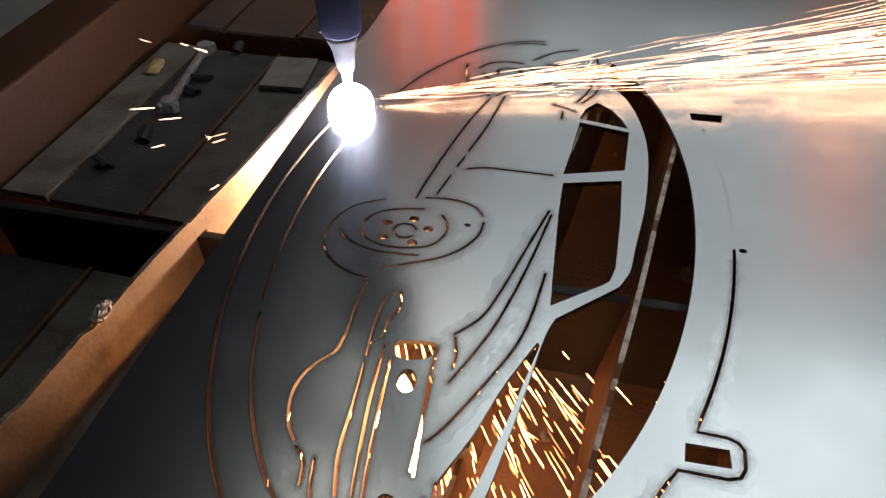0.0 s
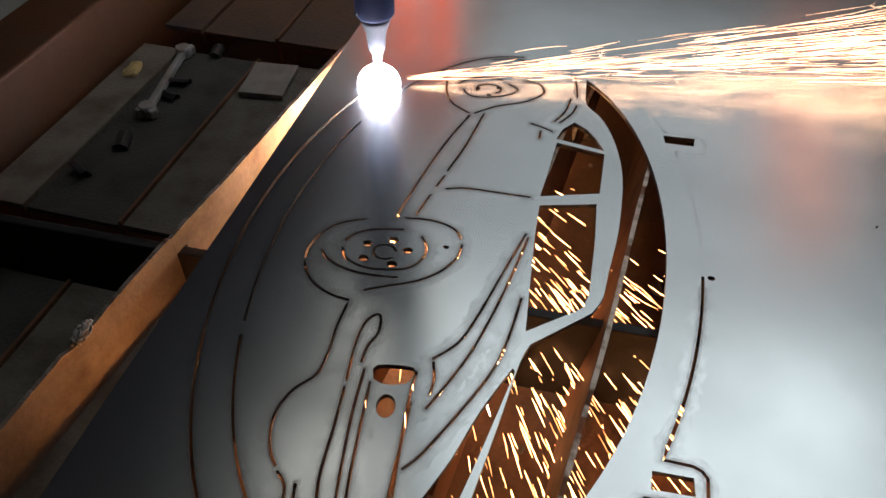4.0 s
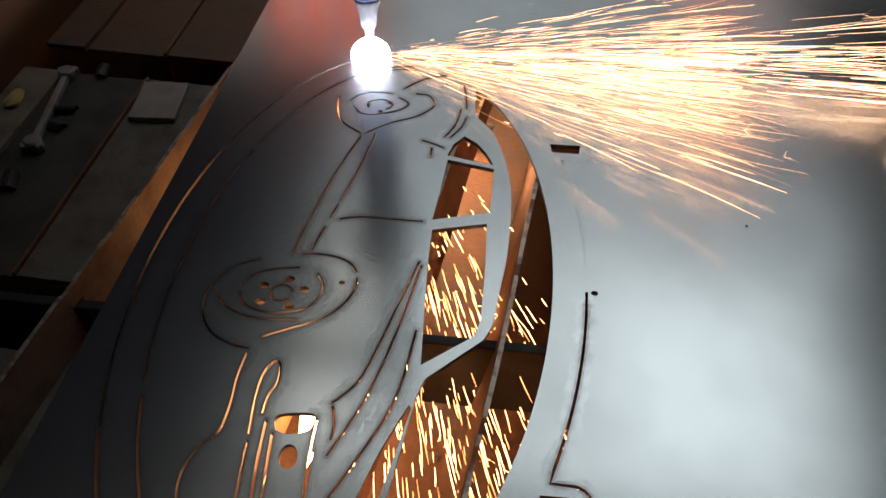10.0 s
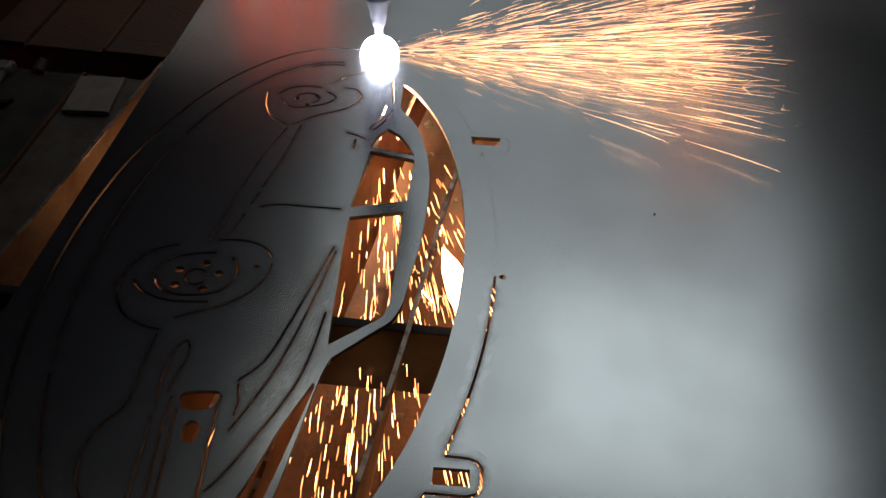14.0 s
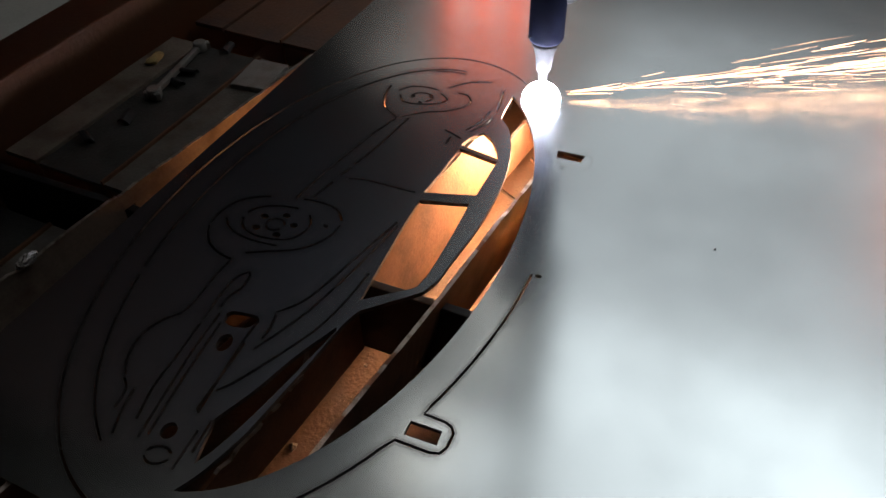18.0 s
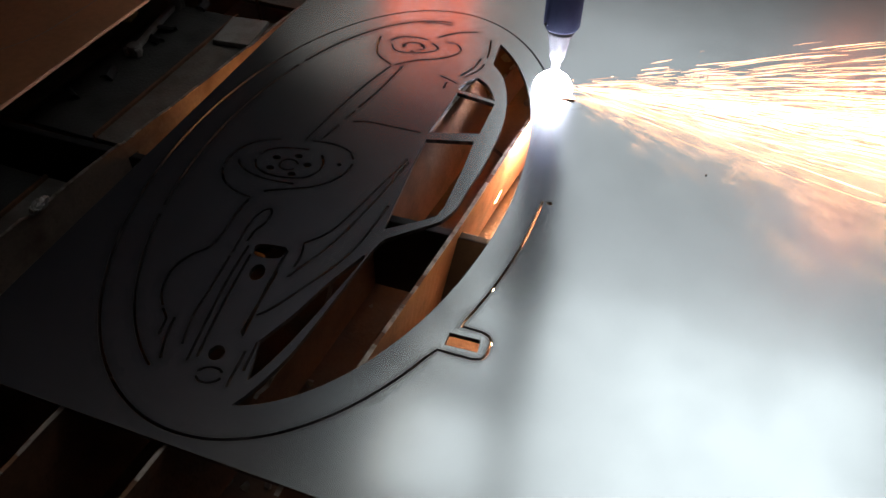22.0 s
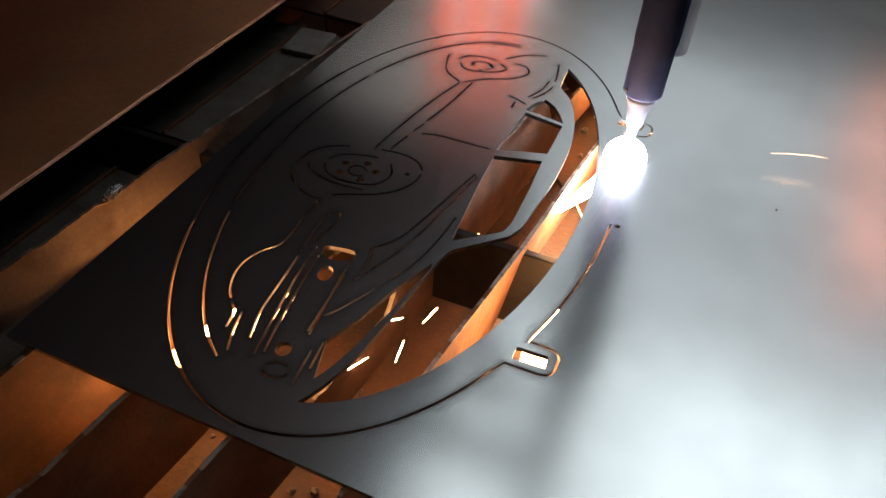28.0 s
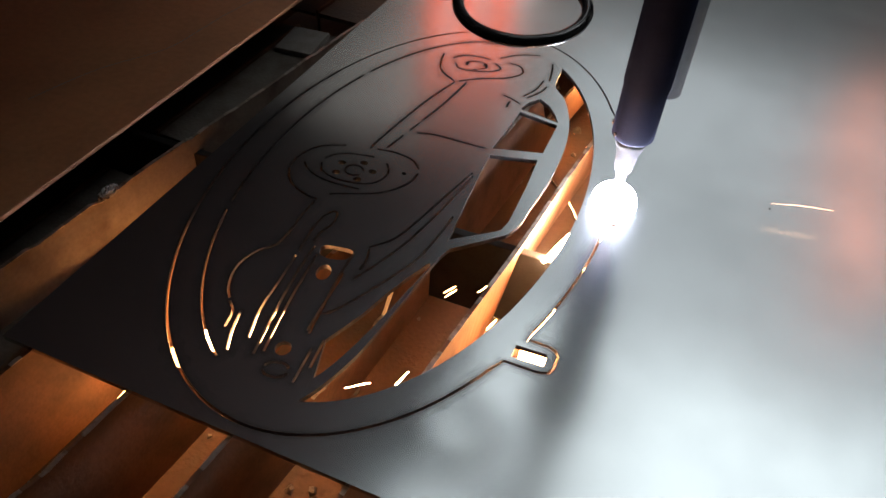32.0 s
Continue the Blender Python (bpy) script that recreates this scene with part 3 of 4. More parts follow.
# a rust-brown plate over the side beam, slid to fit the camera's view
loose_plate = new("rusty_plate")
tagged(loose_plate, "large rust-brown steel plate lying on the side beam", "metal plate")
part("plate", boxed(-0.62, -0.35, 0.0103, 0.0, 0.78, 0.0145, 0.001), PLATERUST, loose_plate)
scratch = bmesh.new()
line = smooth([(-0.100, 0.206), (-0.084, 0.274), (-0.055, 0.334), (-0.050, 0.380), (-0.047, 0.431), (-0.036, 0.482), (-0.006, 0.505)], 5)
for (xa, ya), (xb, yb) in zip(line, line[1:]):
    tx, ty = xb - xa, yb - ya
    k = 0.0006 / math.hypot(tx, ty)
    scratch.faces.new([scratch.verts.new((x + g * ty * k, y - g * tx * k, 0.0147)) for x, y, g in ((xa, ya, 1), (xb, yb, 1), (xb, yb, -1), (xa, ya, -1))])
part("scratch", scratch, PALESTEEL, loose_plate, "pale curved scratch")

# slag lumps on the tank's floor
rnd = random.Random(5)
bm = bmesh.new()
for i in range(260):
    x, y = rnd.uniform(-0.2, 0.6), rnd.uniform(-0.4, 0.9)
    r = rnd.uniform(0.002, 0.008)
    q = bmesh.ops.create_icosphere(bm, subdivisions=1, radius=r, matrix=pose(x, y, -0.165 + r * 0.4, rnd.uniform(0, 90), 0, rnd.uniform(0, 360)))
    for v in q["verts"]:
        v.co += Vector((rnd.uniform(-1, 1), rnd.uniform(-1, 1), rnd.uniform(-1, 1))) * r * 0.3
tagged(new("slag_crumbs", mesh_of("slag_crumbs", bm, SLAG)), "grey crumbs of slag on the table floor", "slag", kind="stuff")

# small things on the trays and slats
def strip_curl(seed, turn, r, w):
    """A curled offcut: a bent ribbon of thin steel."""
    rnd = random.Random(seed)
    bm = bmesh.new()
    rows = []
    for k in range(13):
        a = radians(turn) * k / 12
        rr = r * (1 + 0.10 * rnd.random())
        x, z = rr * math.cos(a), rr * math.sin(a)
        q = 0.0012
        rows.append([bm.verts.new((x * g, y, z * g)) for g, y in ((1, 0), (1, w), (1 - q / rr, w), (1 - q / rr, 0))])
    for p, q in zip(rows, rows[1:]):
        for j in range(4):
            bm.faces.new((p[j], p[(j + 1) % 4], q[(j + 1) % 4], q[j]))
    bm.faces.new(rows[0][::-1])
    bm.faces.new(rows[-1])
    bmesh.ops.recalc_face_normals(bm, faces=bm.faces)
    return bm


for i, (x, y, rz, turn, r, w) in enumerate(((-0.214, 0.381, 20, 150, 0.009, 0.022), (-0.205, 0.469, 75, 170, 0.008, 0.016), (-0.204, 0.497, 100, 120, 0.009, 0.022), (-0.205, 0.553, 10, 150, 0.008, 0.020), (-0.222, 0.336, 60, 110, 0.010, 0.020))):
    ob = part("steel_offcut", strip_curl(i, turn, r * 0.75, w), BLACK)
    ob.matrix_basis = pose(x + 0.040, y, TRAY_TOP - 0.0015, 0, 0, rz)
    tagged(ob, "curled strip of scrap steel lying on the tray", "offcut", "offcuts on the trays")

lever = new("clamp_lever")
lever.matrix_basis = pose(-0.178, 0.440, TRAY_TOP - 0.0015, 0, 0, 100)
tagged(lever, "pale grey steel lever with forked ends lying on the tray", "lever")
part("shaft", boxed(0.006, -0.0035, 0.002, 0.104, 0.0035, 0.009, 0.0015), PALESTEEL, lever)
for x, g in ((0.0, -1), (0.110, 1)):
    for q in (-1, 1):
        part("fork", boxed(-0.004, -0.012, 0.0, 0.004, 0.0, 0.010, 0.002, m=pose(x, 0, 0, 0, 0, 90 + 50 * q if g > 0 else -90 + 50 * q)), PALESTEEL, lever)
    part("boss", lathe([(0.0075, 0.0), (0.0085, 0.002), (0.0085, 0.010), (0.0070, 0.012)], 18), PALESTEEL, lever).location = (x, 0, 0)

bm = bmesh.new()
rnd = random.Random(15)
q = bmesh.ops.create_icosphere(bm, subdivisions=3, radius=0.004, matrix=Matrix.Diagonal((0.9, 2.6, 1.1, 1)))
for v in q["verts"]:
    v.co += Vector((rnd.uniform(-1, 1), rnd.uniform(-1, 1), rnd.uniform(-1, 1))) * 0.0013
lump = part("slag_lump", bm, PALESTEEL)
lump.location = (-0.0435, 0.150, SLAT_TOP + 0.0015)
tagged(lump, "crusty pale lump of slag stuck on a slat's edge", "slag")

# a yellow lump of unknown kind on the ledge
bm = bmesh.new()
q = bmesh.ops.create_icosphere(bm, subdivisions=2, radius=0.009, matrix=Matrix.Diagonal((1.0, 1.7, 0.45, 1)))
for v in q["verts"]:
    v.co += Vector((rnd.uniform(-1, 1), rnd.uniform(-1, 1), rnd.uniform(-1, 1))) * 0.0016
flake = part("yellow_lump", bm, YELLOW)
flake.location = (-0.232, 0.503, TRAY_TOP + 0.003)
tagged(flake, "small yellowish lump on the dusty ledge", "flake")

# ---- the workshop round it ----
for nm, a, mt, lb in (("floor", (-4, -4, -0.86, 5, 7, -0.80), CONCRETE, "grey concrete workshop floor"), ("wall_west", (-4.2, -4, -0.86, -4, 7, 2.7), ROOFSHEET, "dark grey workshop wall"), ("wall_east", (5, -4, -0.86, 5.2, 7, 2.7), DULLWALL, "dull grey workshop wall"),
                      ("wall_north", (-4, 7, -0.86, 5, 7.2, 2.7), DULLWALL, "dull grey workshop wall"), ("wall_south", (-4, -4.2, -0.86, 5, -4, 2.7), DULLWALL, "dull grey workshop wall")):
    tagged(new(nm, mesh_of(nm, boxed(*a), mt)), lb, nm.split("_")[0], kind="structure")
# glowing panels out of view, each sized and dimmed to the sheet's reflections
ROOF = [("window_1", (0.625, 0.75, 1.93, 2.60), SKYPANE), ("window_2", (-0.64, 2.61, 1.475, 6.8), DIMFILL), ("window_3", (1.49, 3.43, 1.82, 6.8), SALMONGLOW), ("window_10", (-2.40, 2.61, -0.65, 6.8), WEAKFILL), ("window_11", (1.835, 2.61, 2.20, 6.8), DIMFILL), ("window_12", (1.49, 2.61, 1.82, 3.42), DIMFILL),
        ("window_7", (-1.30, 0.75, -0.315, 2.60), WARMFILL), ("window_9", (-0.95, 0.10, 0.61, 0.74), WARMFILL), ("window_8", (-0.305, 0.75, 0.615, 2.60), GREYFILL)]
xs, ys = sorted({-4, 5, *(v for _, r, _ in ROOF for v in (r[0], r[2]))}), sorted({-4, 7, *(v for _, r, _ in ROOF for v in (r[1], r[3]))})
ceil = bmesh.new()
for xa, xb in zip(xs, xs[1:]):
    for ya, yb in zip(ys, ys[1:]):
        if not any(r[0] <= xa and xb <= r[2] and r[1] <= ya and yb <= r[3] for _, r, _ in ROOF):
            box(ceil, xa, ya, 2.6, xb, yb, 2.7)
tagged(new("ceiling", mesh_of("ceiling", ceil, ROOFSHEET)), "unseen dark grey workshop ceiling round the glowing panels", "ceiling", kind="structure")
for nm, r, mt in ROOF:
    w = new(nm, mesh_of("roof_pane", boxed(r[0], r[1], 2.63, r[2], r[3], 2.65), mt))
    tagged(w, "unseen salmon glow panel added for a band in the sheet's reflection" if mt is SALMONGLOW else "unseen glowing roof panel set to the sheet's reflections", "roof light", kind="structure")
# unseen partition, glow panels and orange strips added for streaks in the reflection
tagged(new("wall_partition", mesh_of("wall_partition", boxed(-0.9, 1.86, -0.80, 1.6, 1.90, 0.58), WHITEWALL)), "unseen pale low partition added for the sheet's reflection", "partition", kind="structure")
for i, (x0, x1, z0, z1) in enumerate(((-0.43, -0.385, 0.22, 0.80), (-0.335, -0.285, 0.22, 0.80), (-0.235, -0.18, 0.22, 0.80))):
    w = new("window_%d" % (i + 4), mesh_of("streak_panel", boxed(x0, 1.80, z0, x1, 1.81, z1), STREAKGLOW))
    tagged(w, "narrow unseen glow panel added behind an orange strip", "window", kind="structure")
    st = part("streak_strip", boxed(x0 - 0.004, 1.775, z0 - 0.05, x1 + 0.004, 1.778, 1.086), STRIP)
    tagged(st, "unseen orange-red strip added to tint the glow panel behind it", "curtain strip", "strips of the welding curtain")

tagged(new("strip_rail", mesh_of("strip_rail", boxed(-0.9, 1.772, 1.085, 1.6, 1.790, 1.105, 0.002), BLACK)), "unseen thin black rail added over the strips", "rail", kind="structure")

# ---- gantry, torch, arc ----
gantry = new("gantry")
tagged(gantry, "black painted gantry carrying the torch over the table", "gantry")
part("beam", boxed(-0.72, -0.06, 1.10, 2.02, 0.06, 1.24, 0.006), BLACK, gantry, "black painted box beam")
for x in (-0.70, 1.94):
    part("upright", boxed(x, -0.05, -0.77, x + 0.06, 0.05, 1.10, 0.005), BLACK, gantry)
    part("foot", boxed(x - 0.02, -0.16, -0.80, x + 0.08, 0.16, -0.77, 0.004), BLACK, gantry, "black steel foot")

torch = new("plasma_torch")
tagged(torch, "dark navy machine torch held upright over the sheet", "torch")
part("barrel", lathe([(0.0150, 0.066), (0.0165, 0.068), (0.0168, 0.110), (0.0176, 0.114), (0.0176, 0.300), (0.0150, 0.304)]), NAVY, torch, "dark navy plastic barrel")
bm = lathe([(0.0085, 0.103), (0.0105, 0.105), (0.0105, 0.330), (0.0085, 0.333)], 24)
bmesh.ops.translate(bm, verts=bm.verts, vec=(0.0145, 0.0100, 0))
part("sensor_tube", bm, TUBEGREY, torch, "dark grey-green sensor tube clamped beside the barrel")
part("retaining_cap", lathe([(0.0055, 0.032), (0.0070, 0.034), (0.0088, 0.050), (0.0120, 0.060), (0.0142, 0.066)]), CAPMETAL, torch, "dark retaining cap")
part("nozzle", lathe([(0.0020, 0.016), (0.0030, 0.0165), (0.0050, 0.0318), (0.0050, 0.0322)], 20), CAPMETAL, torch, "small dark copper nozzle")
bm = lathe([(0.0014, 0.0), (0.0018, 0.0004), (0.0016, 0.0018)], 12)
bmesh.ops.transform(bm, matrix=pose(-0.0115, -0.0125, 0.072, 90, 0, -42), verts=bm.verts)
part("screw", bm, CAPMETAL, torch, "small bright screw")
part("hose", lathe([(0.008, 0.304), (0.008, 0.60)], 16), RUBBER, torch, "black rubber hose")
part("slide", boxed(-0.024, 0.045, 0.34, 0.024, 0.075, 1.09, 0.004), PALEALU, torch, "pale aluminium slide plate")
part("clamp", boxed(-0.032, -0.030, 0.255, 0.032, 0.045, 0.295, 0.004), BLACK, torch, "black clamp round the barrel")
part("arm", boxed(-0.012, 0.046, 0.26, 0.012, 0.058, 0.36, 0.003), BLACK, torch)
# a loop of black cable that hangs beside the torch from the slide
bm = bmesh.new()
rows = []
for i in range(37):
    a = 2 * math.pi * i / 36
    c, d = Vector((-0.070 + 0.036 * math.sin(a), -0.124 - 0.036 * math.cos(a), 0.203 + 0.004 * (1 - math.cos(a)))), Vector((math.sin(a), -math.cos(a), 0))
    rows.append([bm.verts.new(c + (d * math.cos(q) + Vector((0, 0, 1)) * math.sin(q)) * 0.0034) for q in span(0, 2 * math.pi, 11)[:-1]])
for r0, r1 in zip(rows, rows[1:]):
    for j in range(10):
        bm.faces.new((r0[j], r0[(j + 1) % 10], r1[(j + 1) % 10], r1[j])).smooth = True
part("cable_loop", bm, GLOSSBLACK, torch, "glossy black loop of cable")
line = smooth([(-0.070, -0.088, 0.211), (-0.068, -0.076, 0.28), (-0.055, -0.04, 0.40), (-0.035, 0.03, 0.52), (-0.030, 0.050, 0.62)], 5)
bm = bmesh.new()
rows = [[bm.verts.new((x + 0.0034 * math.cos(q), y + 0.0034 * math.sin(q), z)) for q in span(0, 2 * math.pi, 9)[:-1]] for x, y, z in line]
for r0, r1 in zip(rows, rows[1:]):
    for j in range(8):
        bm.faces.new((r0[j], r0[(j + 1) % 8], r1[(j + 1) % 8], r1[j])).smooth = True
part("cable", bm, GLOSSBLACK, torch, "glossy black cable running up to the slide")
# an unseen box that rides with the torch, added to darken the sheet's reflection
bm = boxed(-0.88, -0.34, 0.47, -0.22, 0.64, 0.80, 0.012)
part("reflection_blocker", bm, BLOCKER, torch, "unseen dark grey box added to darken the sheet's reflection")
for x, y in ((-0.84, -0.30), (-0.26, -0.30), (-0.84, 0.60), (-0.26, 0.60)):
    bm = lathe([(0.0, 0.464), (0.008, 0.464), (0.009, 0.466), (0.009, 0.470)], 10)
    bmesh.ops.translate(bm, verts=bm.verts, vec=(x, y, 0))
    part("blocker_bolt", bm, BLACK, torch)
part("blocker_arm", boxed(-0.2196, 0.050, 0.60, -0.0244, 0.070, 0.68, 0.003), BLACK, torch, "added black bracket between the reflection blocker and the slide")
part("plug_box", boxed(-0.128, -0.138, 0.204, -0.108, -0.112, 0.262, 0.003), RUBBER, torch, "small black plug box")
part("plug_arm", boxed(-0.124, -0.130, 0.262, -0.112, 0.060, 0.272, 0.002), BLACK, torch)
part("plug_post", boxed(-0.124, 0.048, 0.262, -0.112, 0.060, 0.46, 0.002), BLACK, torch)
part("plug_bracket", boxed(-0.124, 0.046, 0.46, -0.0242, 0.062, 0.48, 0.002), BLACK, torch)

arc = new("plasma_arc")
tagged(arc, "blinding white plasma arc between nozzle and sheet", "arc")
# dome far larger than the arc itself, standing in for its glare
bm = bmesh.new()
bmesh.ops.create_icosphere(bm, subdivisions=3, radius=0.0190, matrix=Matrix.Diagonal((1, 1, 0.92, 1)))
bmesh.ops.bisect_plane(bm, geom=bm.verts[:] + bm.edges[:] + bm.faces[:], plane_co=(0, 0, 0.0008), plane_no=(0, 0, -1), clear_outer=True)
part("glare_dome", bm, ARC, arc, "blinding white dome sized to the arc's glare")
bm = lathe([(0.0010, -0.060), (0.0026, -0.03), (0.0036, -0.004)], 10)
part("molten_jet", bm, JET, arc, "white-hot jet of molten steel under the sheet")


def streaks(seed, n, az, el, near, far, length, width, droop=0.0, top=90.0):
    """Many thin bright slivers that fly out from the origin."""
    rnd = random.Random(seed)
    verts, faces, tips = [], [], []
    for i in range(n):
        a, e = radians(rnd.gauss(*az)), radians(min(top, rnd.gauss(*el)))
        d = Vector((math.cos(a) * math.cos(e), math.sin(a) * math.cos(e), math.sin(e)))
        r0 = near + (far - near) * rnd.random() ** 0.8
        ln = rnd.uniform(*length) * (0.35 + r0 / far)
        w = rnd.uniform(*width)
        u = d.cross(Vector((0, 0, 1))).normalized()
        v = d.cross(u).normalized()
        bow = Vector((rnd.gauss(0, 1), rnd.gauss(0, 1), rnd.gauss(0, 0.5)))
        tips.append((d * (r0 + ln) + Vector((0, 0, -droop * (r0 + ln) ** 2)), d, ln, w))
        pts = []
        for k in range(4):
            r = r0 + ln * k / 3
            pts.append((d * r + Vector((0, 0, -droop * r * r)) + bow * (k * k * ln * 0.006), w * (0.35, 1.0, 1.0, 0.3)[k]))
        b0 = len(verts)
        for p, ww in pts:
            for q in range(3):
                ang = 2.094 * q
                verts.append(p + (u * math.cos(ang) + v * math.sin(ang)) * ww)
        for k in range(3):
            for q in range(3):
                faces.append((b0 + 3 * k + q, b0 + 3 * k + (q + 1) % 3, b0 + 3 * k + 3 + (q + 1) % 3, b0 + 3 * k + 3 + q))
    # some sparks burst into short forks at their end
    for p, d, ln, w in tips:
        if rnd.random() > 0.12:
            continue
        for k in range(rnd.randint(2, 4)):
            e = (d + Vector((rnd.gauss(0, 0.5), rnd.gauss(0, 0.5), rnd.gauss(0, 0.25)))).normalized()
            g = min(0.012, ln * rnd.uniform(0.15, 0.4))
            side = e.cross(Vector((0, 0, 1))).normalized() * w * 0.6
            up = e.cross(side).normalized() * w * 0.6
            b0 = len(verts)
            verts += [p + side, p - side * 0.5 + up, p - side * 0.5 - up, p + e * g]
            faces += [(b0, b0 + 1, b0 + 3), (b0 + 1, b0 + 2, b0 + 3), (b0 + 2, b0, b0 + 3)]
    me = bpy.data.meshes.new("streaks")
    me.from_pydata([tuple(v) for v in verts], [], faces)
    return me


def spray(name, label, mat, **k):
    me = streaks(**k)
    me.materials.append(mat)
    return tagged(new(name, me), label, "sparks", kind="stuff")


stream = spray("spark_stream", "narrow stream of yellow sparks flying off the cut", SPARK, seed=3, n=330, az=(0, 2.6), el=(1.5, 1.5), near=0.02, far=0.70, length=(0.015, 0.14), width=(0.00010, 0.00042))
burst = spray("spark_stream", "thick part of the stream of yellow sparks", SPARK, seed=31, n=290, az=(0, 2.6), el=(1.5, 1.5), near=0.02, far=0.70, length=(0.015, 0.14), width=(0.00010, 0.00042))
fan = spray("spark_fan", "wide fan of orange sparks flying off the cut", REDSPARK, seed=4, n=1050, az=(0, 11.5), el=(2.5, 2.2), near=0.012, far=0.31, length=(0.006, 0.070), width=(0.00009, 0.00030))
lone = spray("lone_spark", "single stray spark flying away from the cut", SPARK, seed=21, n=1, az=(22, 4), el=(3, 1), near=0.10, far=0.14, length=(0.03, 0.05), width=(0.0002, 0.0004))
stray = spray("stray_sparks", "a few short forked sparks thrown back over the outer slat", SPARK, seed=44, n=9, az=(0, 26), el=(3, 4), near=0.03, far=0.20, length=(0.006, 0.018), width=(0.0003, 0.0006))
under = new("molten_stream")
tagged(under, "blazing stream of molten steel blown under the sheet", "molten steel")
bm = lathe([(0.0015, 0.004), (0.0060, 0.014), (0.0075, 0.030), (0.0050, 0.055), (0.0015, 0.085)], 14)
bmesh.ops.transform(bm, matrix=pose(0, 0, 0, 0, 90, 0), verts=bm.verts)
part("blaze", bm, BLAZE, under, "white-hot core of the stream")
# light bodies added under the sheet, moved by time to brighten slats and openings
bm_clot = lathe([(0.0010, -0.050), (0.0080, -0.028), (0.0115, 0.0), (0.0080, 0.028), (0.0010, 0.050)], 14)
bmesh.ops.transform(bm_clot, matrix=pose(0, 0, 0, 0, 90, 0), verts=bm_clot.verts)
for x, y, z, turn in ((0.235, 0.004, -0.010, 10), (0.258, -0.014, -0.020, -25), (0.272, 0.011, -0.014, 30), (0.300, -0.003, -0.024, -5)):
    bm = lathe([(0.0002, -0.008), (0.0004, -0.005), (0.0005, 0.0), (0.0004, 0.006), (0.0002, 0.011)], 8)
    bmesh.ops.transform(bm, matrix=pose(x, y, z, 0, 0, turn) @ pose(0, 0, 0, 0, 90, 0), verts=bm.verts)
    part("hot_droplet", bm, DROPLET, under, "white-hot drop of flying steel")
clot = new("hidden_glow", mesh_of("hidden_glow", bm_clot, HIDDENGLOW))
tagged(clot, "glow body added under the sheet to light openings and slats", "slag")
blob = new("hidden_glow", clot.data)
tagged(blob, "unseen glow body added between two slats to light the windows", "slag")
glow = new("hidden_glow", clot.data)
tagged(glow, "glow body added under the small lug to whiten its hole", "slag")
side_glow = new("hidden_glow", clot.data.copy())
side_glow.data.materials[0] = FAINTGLOW
tagged(side_glow, "unseen glow body added to light the outer slat", "slag")
front_glow = new("hidden_glow", side_glow.data)
tagged(front_glow, "unseen glow body added to light the front slats", "slag")
me = streaks(seed=12, n=6, az=(0, 8), el=(-5.0, 2.0), near=0.03, far=0.20, length=(0.008, 0.025), width=(0.0003, 0.0008), droop=0.10)
me.materials.append(STREAMGLOW)
drops = new("droplet_spray", me)
drops.parent = under
tagged(drops, "orange molten droplets", kind="stuff")
shower = spray("spark_shower", "dense orange sparks raining down under the sheet", EMBER, seed=6, n=620, az=(0, 10), el=(-12, 5), top=-6, near=0.13, far=0.48, length=(0.006, 0.030), width=(0.0002, 0.00045), droop=0.12)
drizzle = spray("spark_drizzle", "a few orange sparks scattered under the sheet", EMBER, seed=8, n=120, az=(0, 8), el=(-10, 2.5), top=-6, near=0.27, far=0.58, length=(0.005, 0.020), width=(0.0002, 0.0004), droop=0.12)

# share of the way round that the torch has cut, by time
CUT = [(0.0, 0.577), (2.0, 0.599), (3.5, 0.615), (6.0, 0.648), (7.5, 0.667), (9.0, 0.688), (10.5, 0.707), (12.0, 0.727), (13.0, 0.7415), (13.5, 0.747), (15.5, 0.770), (16.0, 0.779), (17.0, 0.788), (18.0, 0.8005), (19.0, 0.812), (20.0, 0.8245), (21.5, 0.846), (22.0, 0.8535), (22.5, 0.861), (23.0, 0.868), (24.0, 0.881), (25.5, 0.899), (28.0, 0.931), (30.0, 0.9566), (31.0, 0.966), (32.0, 0.977)]


def cut_at(t):
    for (ta, a), (tb, b) in zip(CUT, CUT[1:]):
        if t <= tb:
            return a + (b - a) * (t - ta) / (tb - ta)
    return CUT[-1][1]


# heading and tilt of the sprays, by time
STREAM = [(0, 19, 1), (3.5, 19, 1), (6, 15, 1), (8, 11, 1), (9.2, 6, 1), (10, 4, 1), (12.5, 1, 1), (12.9, 20, -28), (14.2, 24, -28), (15.2, 26, 2), (15.5, 27, 2), (17, 28, 2), (18, 27, 2), (18.4, 26, 0), (18.8, 40, -30), (21.4, 40, -30), (21.8, 5, 1), (23.3, 8, 1), (23.8, 50, -30), (32, 50, -30)]
STRAY = [(0, 205, 2), (1.0, 205, 2), (1.2, 150, -10), (1.4, 90, -25), (1.6, 40, -30), (32, 40, -30)]
BURST = [(0, 19, 1), (3.5, 19, 1), (6, 15, 1), (8, 11, 1), (8.4, 10, 1), (8.9, 40, -30), (21.6, 40, -30), (22.0, 3, 1), (23.2, 2, 1), (23.7, 40, -30), (32, 40, -30)]
UNDER = [(0, -63, -14), (3.8, -70, -14), (4.5, -20, -3), (4.9, 40, -4), (5.3, 100, -5), (7.2, 100, -5), (8.4, 90, -6), (9.6, 66, -6), (10.9, 20, -6), (11.6, -68, -6), (12, -74, -6), (13.6, -79, -6), (14.6, -74, -6), (15.6, -66, -6), (21.3, -64, -6), (22.5, -106, -6), (23.5, -112, -6), (32, -114, -6)]
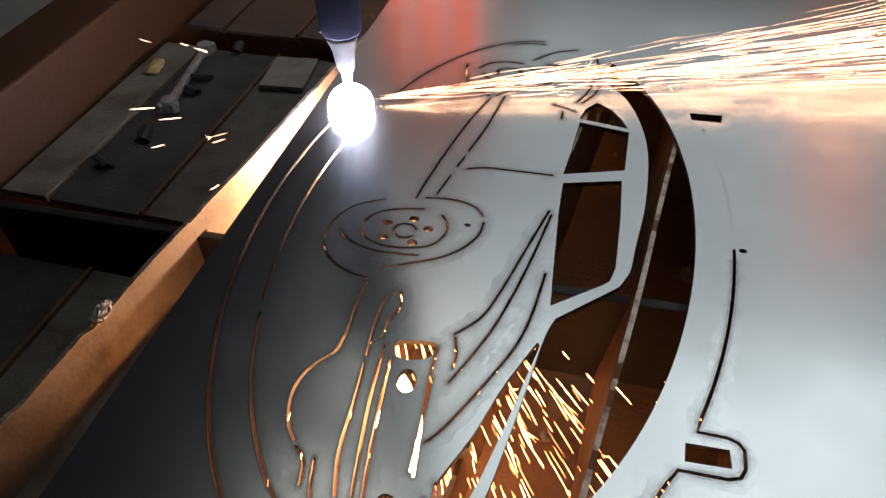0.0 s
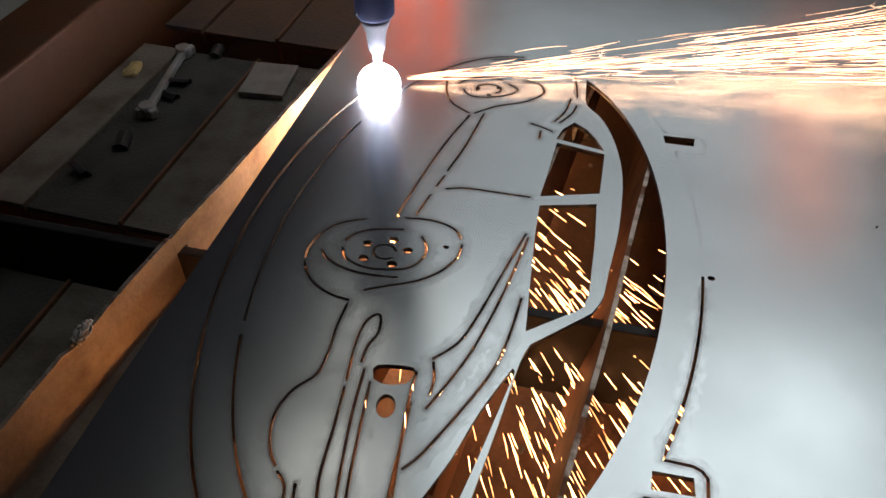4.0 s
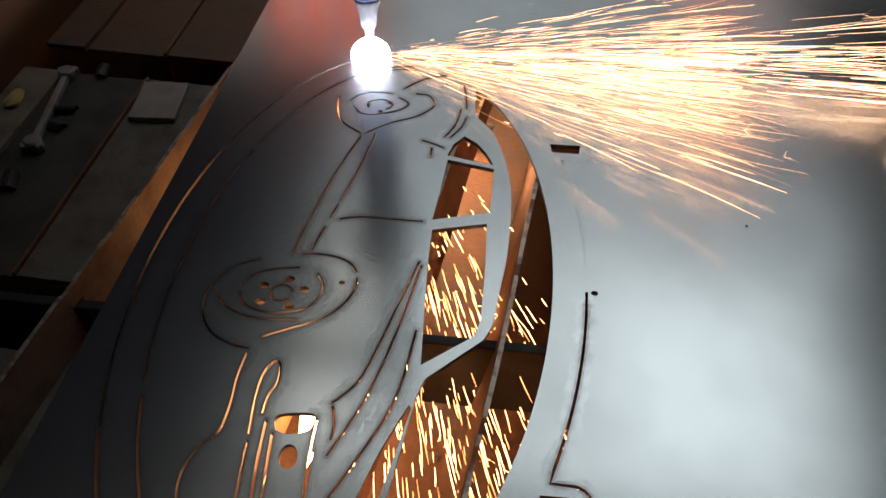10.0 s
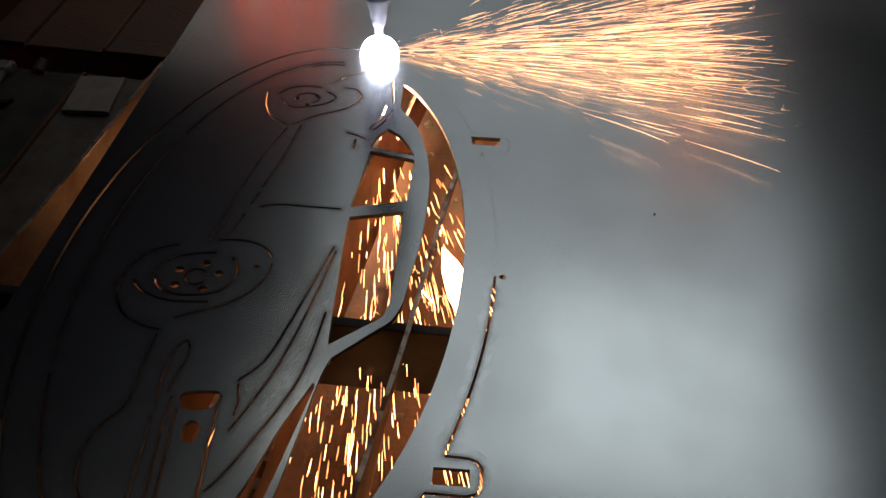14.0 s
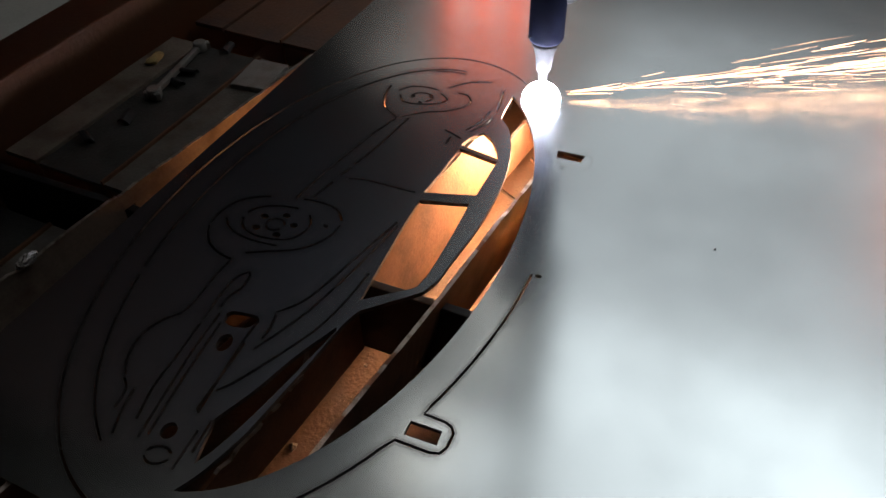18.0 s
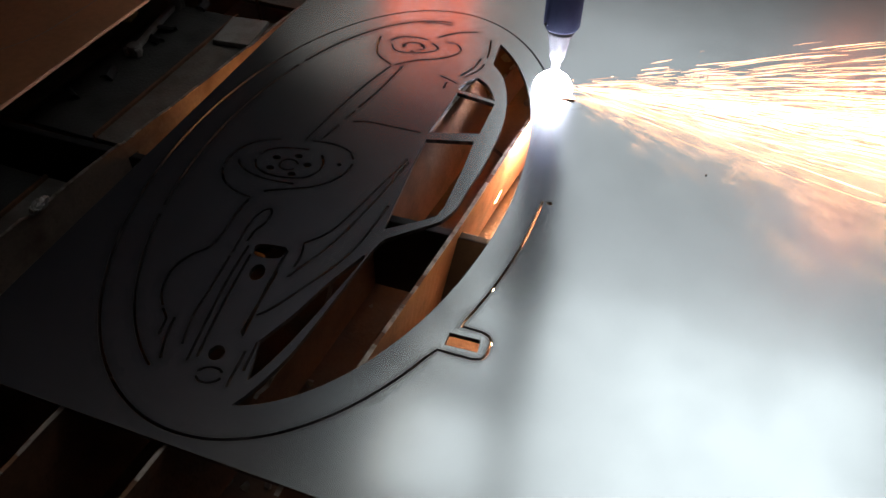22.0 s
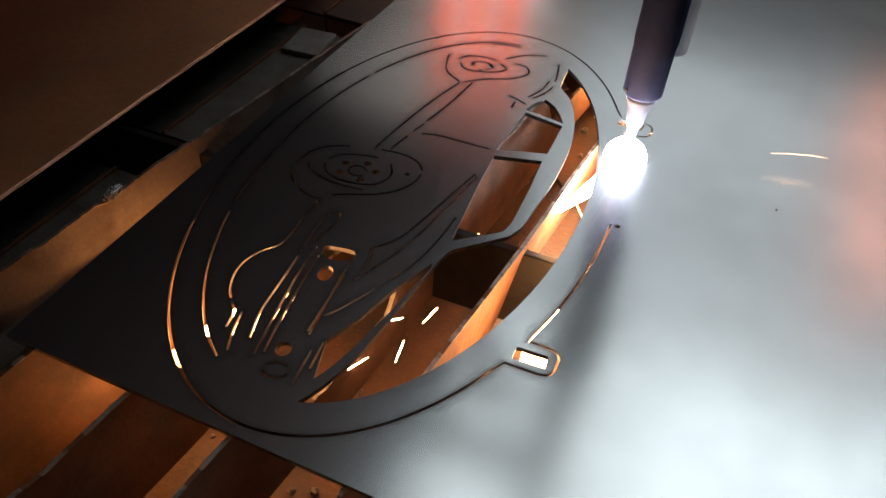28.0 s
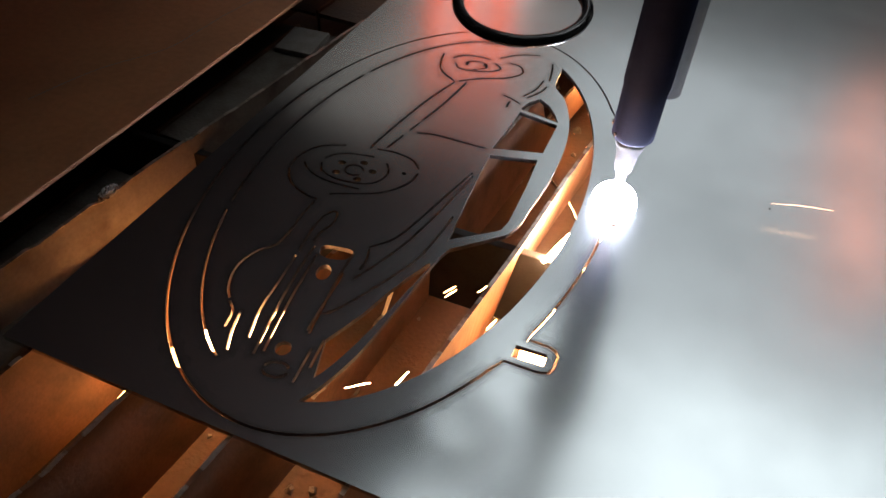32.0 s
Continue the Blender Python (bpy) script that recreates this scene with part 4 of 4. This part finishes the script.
CLOT = [(0, -64, 0.256, -0.088), (3.6, -69, 0.285, -0.088), (4.6, -80, -0.20, -0.085), (5.4, -86, -0.30, -0.085), (8.2, -86, -0.30, -0.085), (8.8, -86, 0.31, -0.085), (9.3, -86, 0.33, -0.085), (11.0, -88, 0.34, -0.085), (11.7, -74, 0.25, -0.055), (12, -74, 0.24, -0.05), (13.6, -80, 0.235, -0.05), (15.4, -20, 0.40, -0.05), (21.4, -20, 0.40, -0.05), (22.6, -121, 0.37, -0.046), (24.2, -124, 0.381, -0.046), (24.8, -70, 0.40, -0.046), (25.6, -70, 0.40, -0.046), (27.2, -127, 0.35, -0.046), (29, -130, 0.336, -0.046), (32, -135, 0.313, -0.046)]
SHOWER = [(0, -55), (3.8, -58), (4.5, -20), (4.9, 45), (5.3, 105), (7.6, 105), (8.1, 30), (8.6, -30), (8.9, -45), (9.5, -60), (10.5, -70), (13.6, -82), (14.4, -78), (15.4, 30), (15.8, 45), (32, 45)]
DRIZZLE = [(0, -66), (3.8, -69), (4.4, -30), (5.0, 40), (5.3, 105), (6.2, 105), (6.5, 20), (6.8, -50), (7.0, -68), (8, -75), (10.5, -78), (14, -84), (14.6, -80), (15.6, 30), (15.9, 45), (32, 45)]
FAN = [(0, 75, -16), (8.4, 75, -16), (8.7, 40, -5), (8.95, 8, 1), (9.4, 4, 1), (10, -5, 1), (11, -10, 1), (12.3, -9, 1), (13.4, -6, 1), (14.0, 8, 1), (14.5, 45, -7), (15, 75, -16), (21.2, 75, -20), (21.5, 35, -5), (21.7, 12, 1), (22.0, 7, 1), (23.2, 8, 1), (23.6, 40, -8), (24.0, 75, -20), (32, 75, -24)]


# the plate's edge, by time, placed to fit the camera's view
PLATE_EDGE = [(0.0, -0.62), (18.6, -0.62), (20.0, -0.36), (21.5, -0.169), (22.5, -0.145), (23.0, -0.118), (24.0, -0.114), (25.5, -0.120), (28.0, -0.110), (31.0, -0.090), (32.0, -0.087)]


def lerp_rows(rows, t):
    for a, b in zip(rows, rows[1:]):
        if t <= b[0]:
            k = (t - a[0]) / (b[0] - a[0])
            return [p + (q - p) * k for p, q in zip(a[1:], b[1:])]
    return list(rows[-1][1:])


def motions():
    times = [i * 0.5 for i in range(65)]
    walk(loose_plate, [(t, pose(x + 0.014, 0, 0)) for t, x in PLATE_EDGE])
    spots = [(t, *along(cut_at(t))) for t in times]
    walk(torch, [(t, pose(x, y, 0)) for t, x, y in spots])
    walk(arc, [(t, pose(x, y, 0)) for t, x, y in spots])
    walk(gantry, [(t, pose(0, y, 0)) for t, x, y in spots])
    fine_times = [i * 0.2 for i in range(161)]
    rnd = random.Random(9)
    walk(lone, [(t, pose(x, y, 0.004, 0, 0, 8 * math.sin(t * 1.7))) for t, x, y in spots])
    for ob, rows in ((stream, STREAM), (burst, BURST), (stray, STRAY), (fan, FAN), (under, UNDER)):
        keys = []
        for t in fine_times:
            x, y = along(cut_at(t))
            az, el = lerp_rows(rows, t)
            keys.append((t, pose(x, y, -0.010 if ob is under and el < 0 else 0.004, 0, 0, az + rnd.uniform(-1.5, 1.5)) @ pose(0, 0, 0, rnd.uniform(-36, 36) if ob is under else rnd.uniform(-8, 8), -el, 0)))
        walk(ob, keys)
    keys = []
    for t in fine_times:
        x, y = along(cut_at(t))
        az, far, z = lerp_rows(CLOT, t)
        keys.append((t, pose(x, y, z, 0, 0, az) @ pose(far, 0, 0)))
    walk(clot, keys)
    walk(side_glow, [(t, pose(0.010 + 0.108 * (y - 0.16), y, -0.072, 0, 0, 84)) for t, y in ((0, 0.16), (4.0, 0.16), (5.4, 0.40), (22.6, 0.40), (23.7, 0.20), (24.2, 0.20), (24.7, 0.64), (25.7, 0.64), (26.8, 0.15), (32, 0.15))])
    walk(front_glow, [(t, pose(x, y, z, 0, 0, 84)) for t, x, y, z in ((0, 0.135, 0.66, -0.085), (23.0, 0.135, 0.66, -0.085), (23.8, 0.058, 0.062, -0.080), (24.2, 0.058, 0.062, -0.080), (24.7, 0.135, 0.66, -0.085), (25.7, 0.135, 0.66, -0.085), (26.8, 0.058, 0.060, -0.080), (32, 0.056, 0.056, -0.080))])
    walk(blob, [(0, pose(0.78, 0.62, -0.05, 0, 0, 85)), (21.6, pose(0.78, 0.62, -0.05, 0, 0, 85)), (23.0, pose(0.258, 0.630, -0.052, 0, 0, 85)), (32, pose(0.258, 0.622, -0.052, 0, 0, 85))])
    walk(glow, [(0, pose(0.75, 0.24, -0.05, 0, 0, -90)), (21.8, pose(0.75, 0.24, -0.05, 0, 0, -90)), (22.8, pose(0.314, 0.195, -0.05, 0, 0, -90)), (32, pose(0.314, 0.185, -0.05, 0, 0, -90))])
    for ob, rows in ((shower, SHOWER), (drizzle, DRIZZLE)):
        keys = []
        for t in fine_times:
            x, y = along(cut_at(t))
            keys.append((t, pose(x, y, -0.008, rnd.uniform(-2, 2), rnd.uniform(-2, 2), lerp_rows(rows, t)[0] + rnd.uniform(-12, 12))))
        walk(ob, keys)
    for ob, x, y, s in slivers:
        t1 = next((t for t in (i * 0.05 for i in range(641)) if cut_at(t) >= s), None)
        if t1 is None:
            continue
        t1 = max(t1, 0.1)
        home, fallen = pose(x, y, 0), pose(x, y, -0.161)
        walk(ob, [(0, home), (t1 - 0.1, home), (min(t1 + 0.1, 32), fallen), (32.0, fallen)] if t1 < 31.8 else [(0, home), (32, home)])


motions()
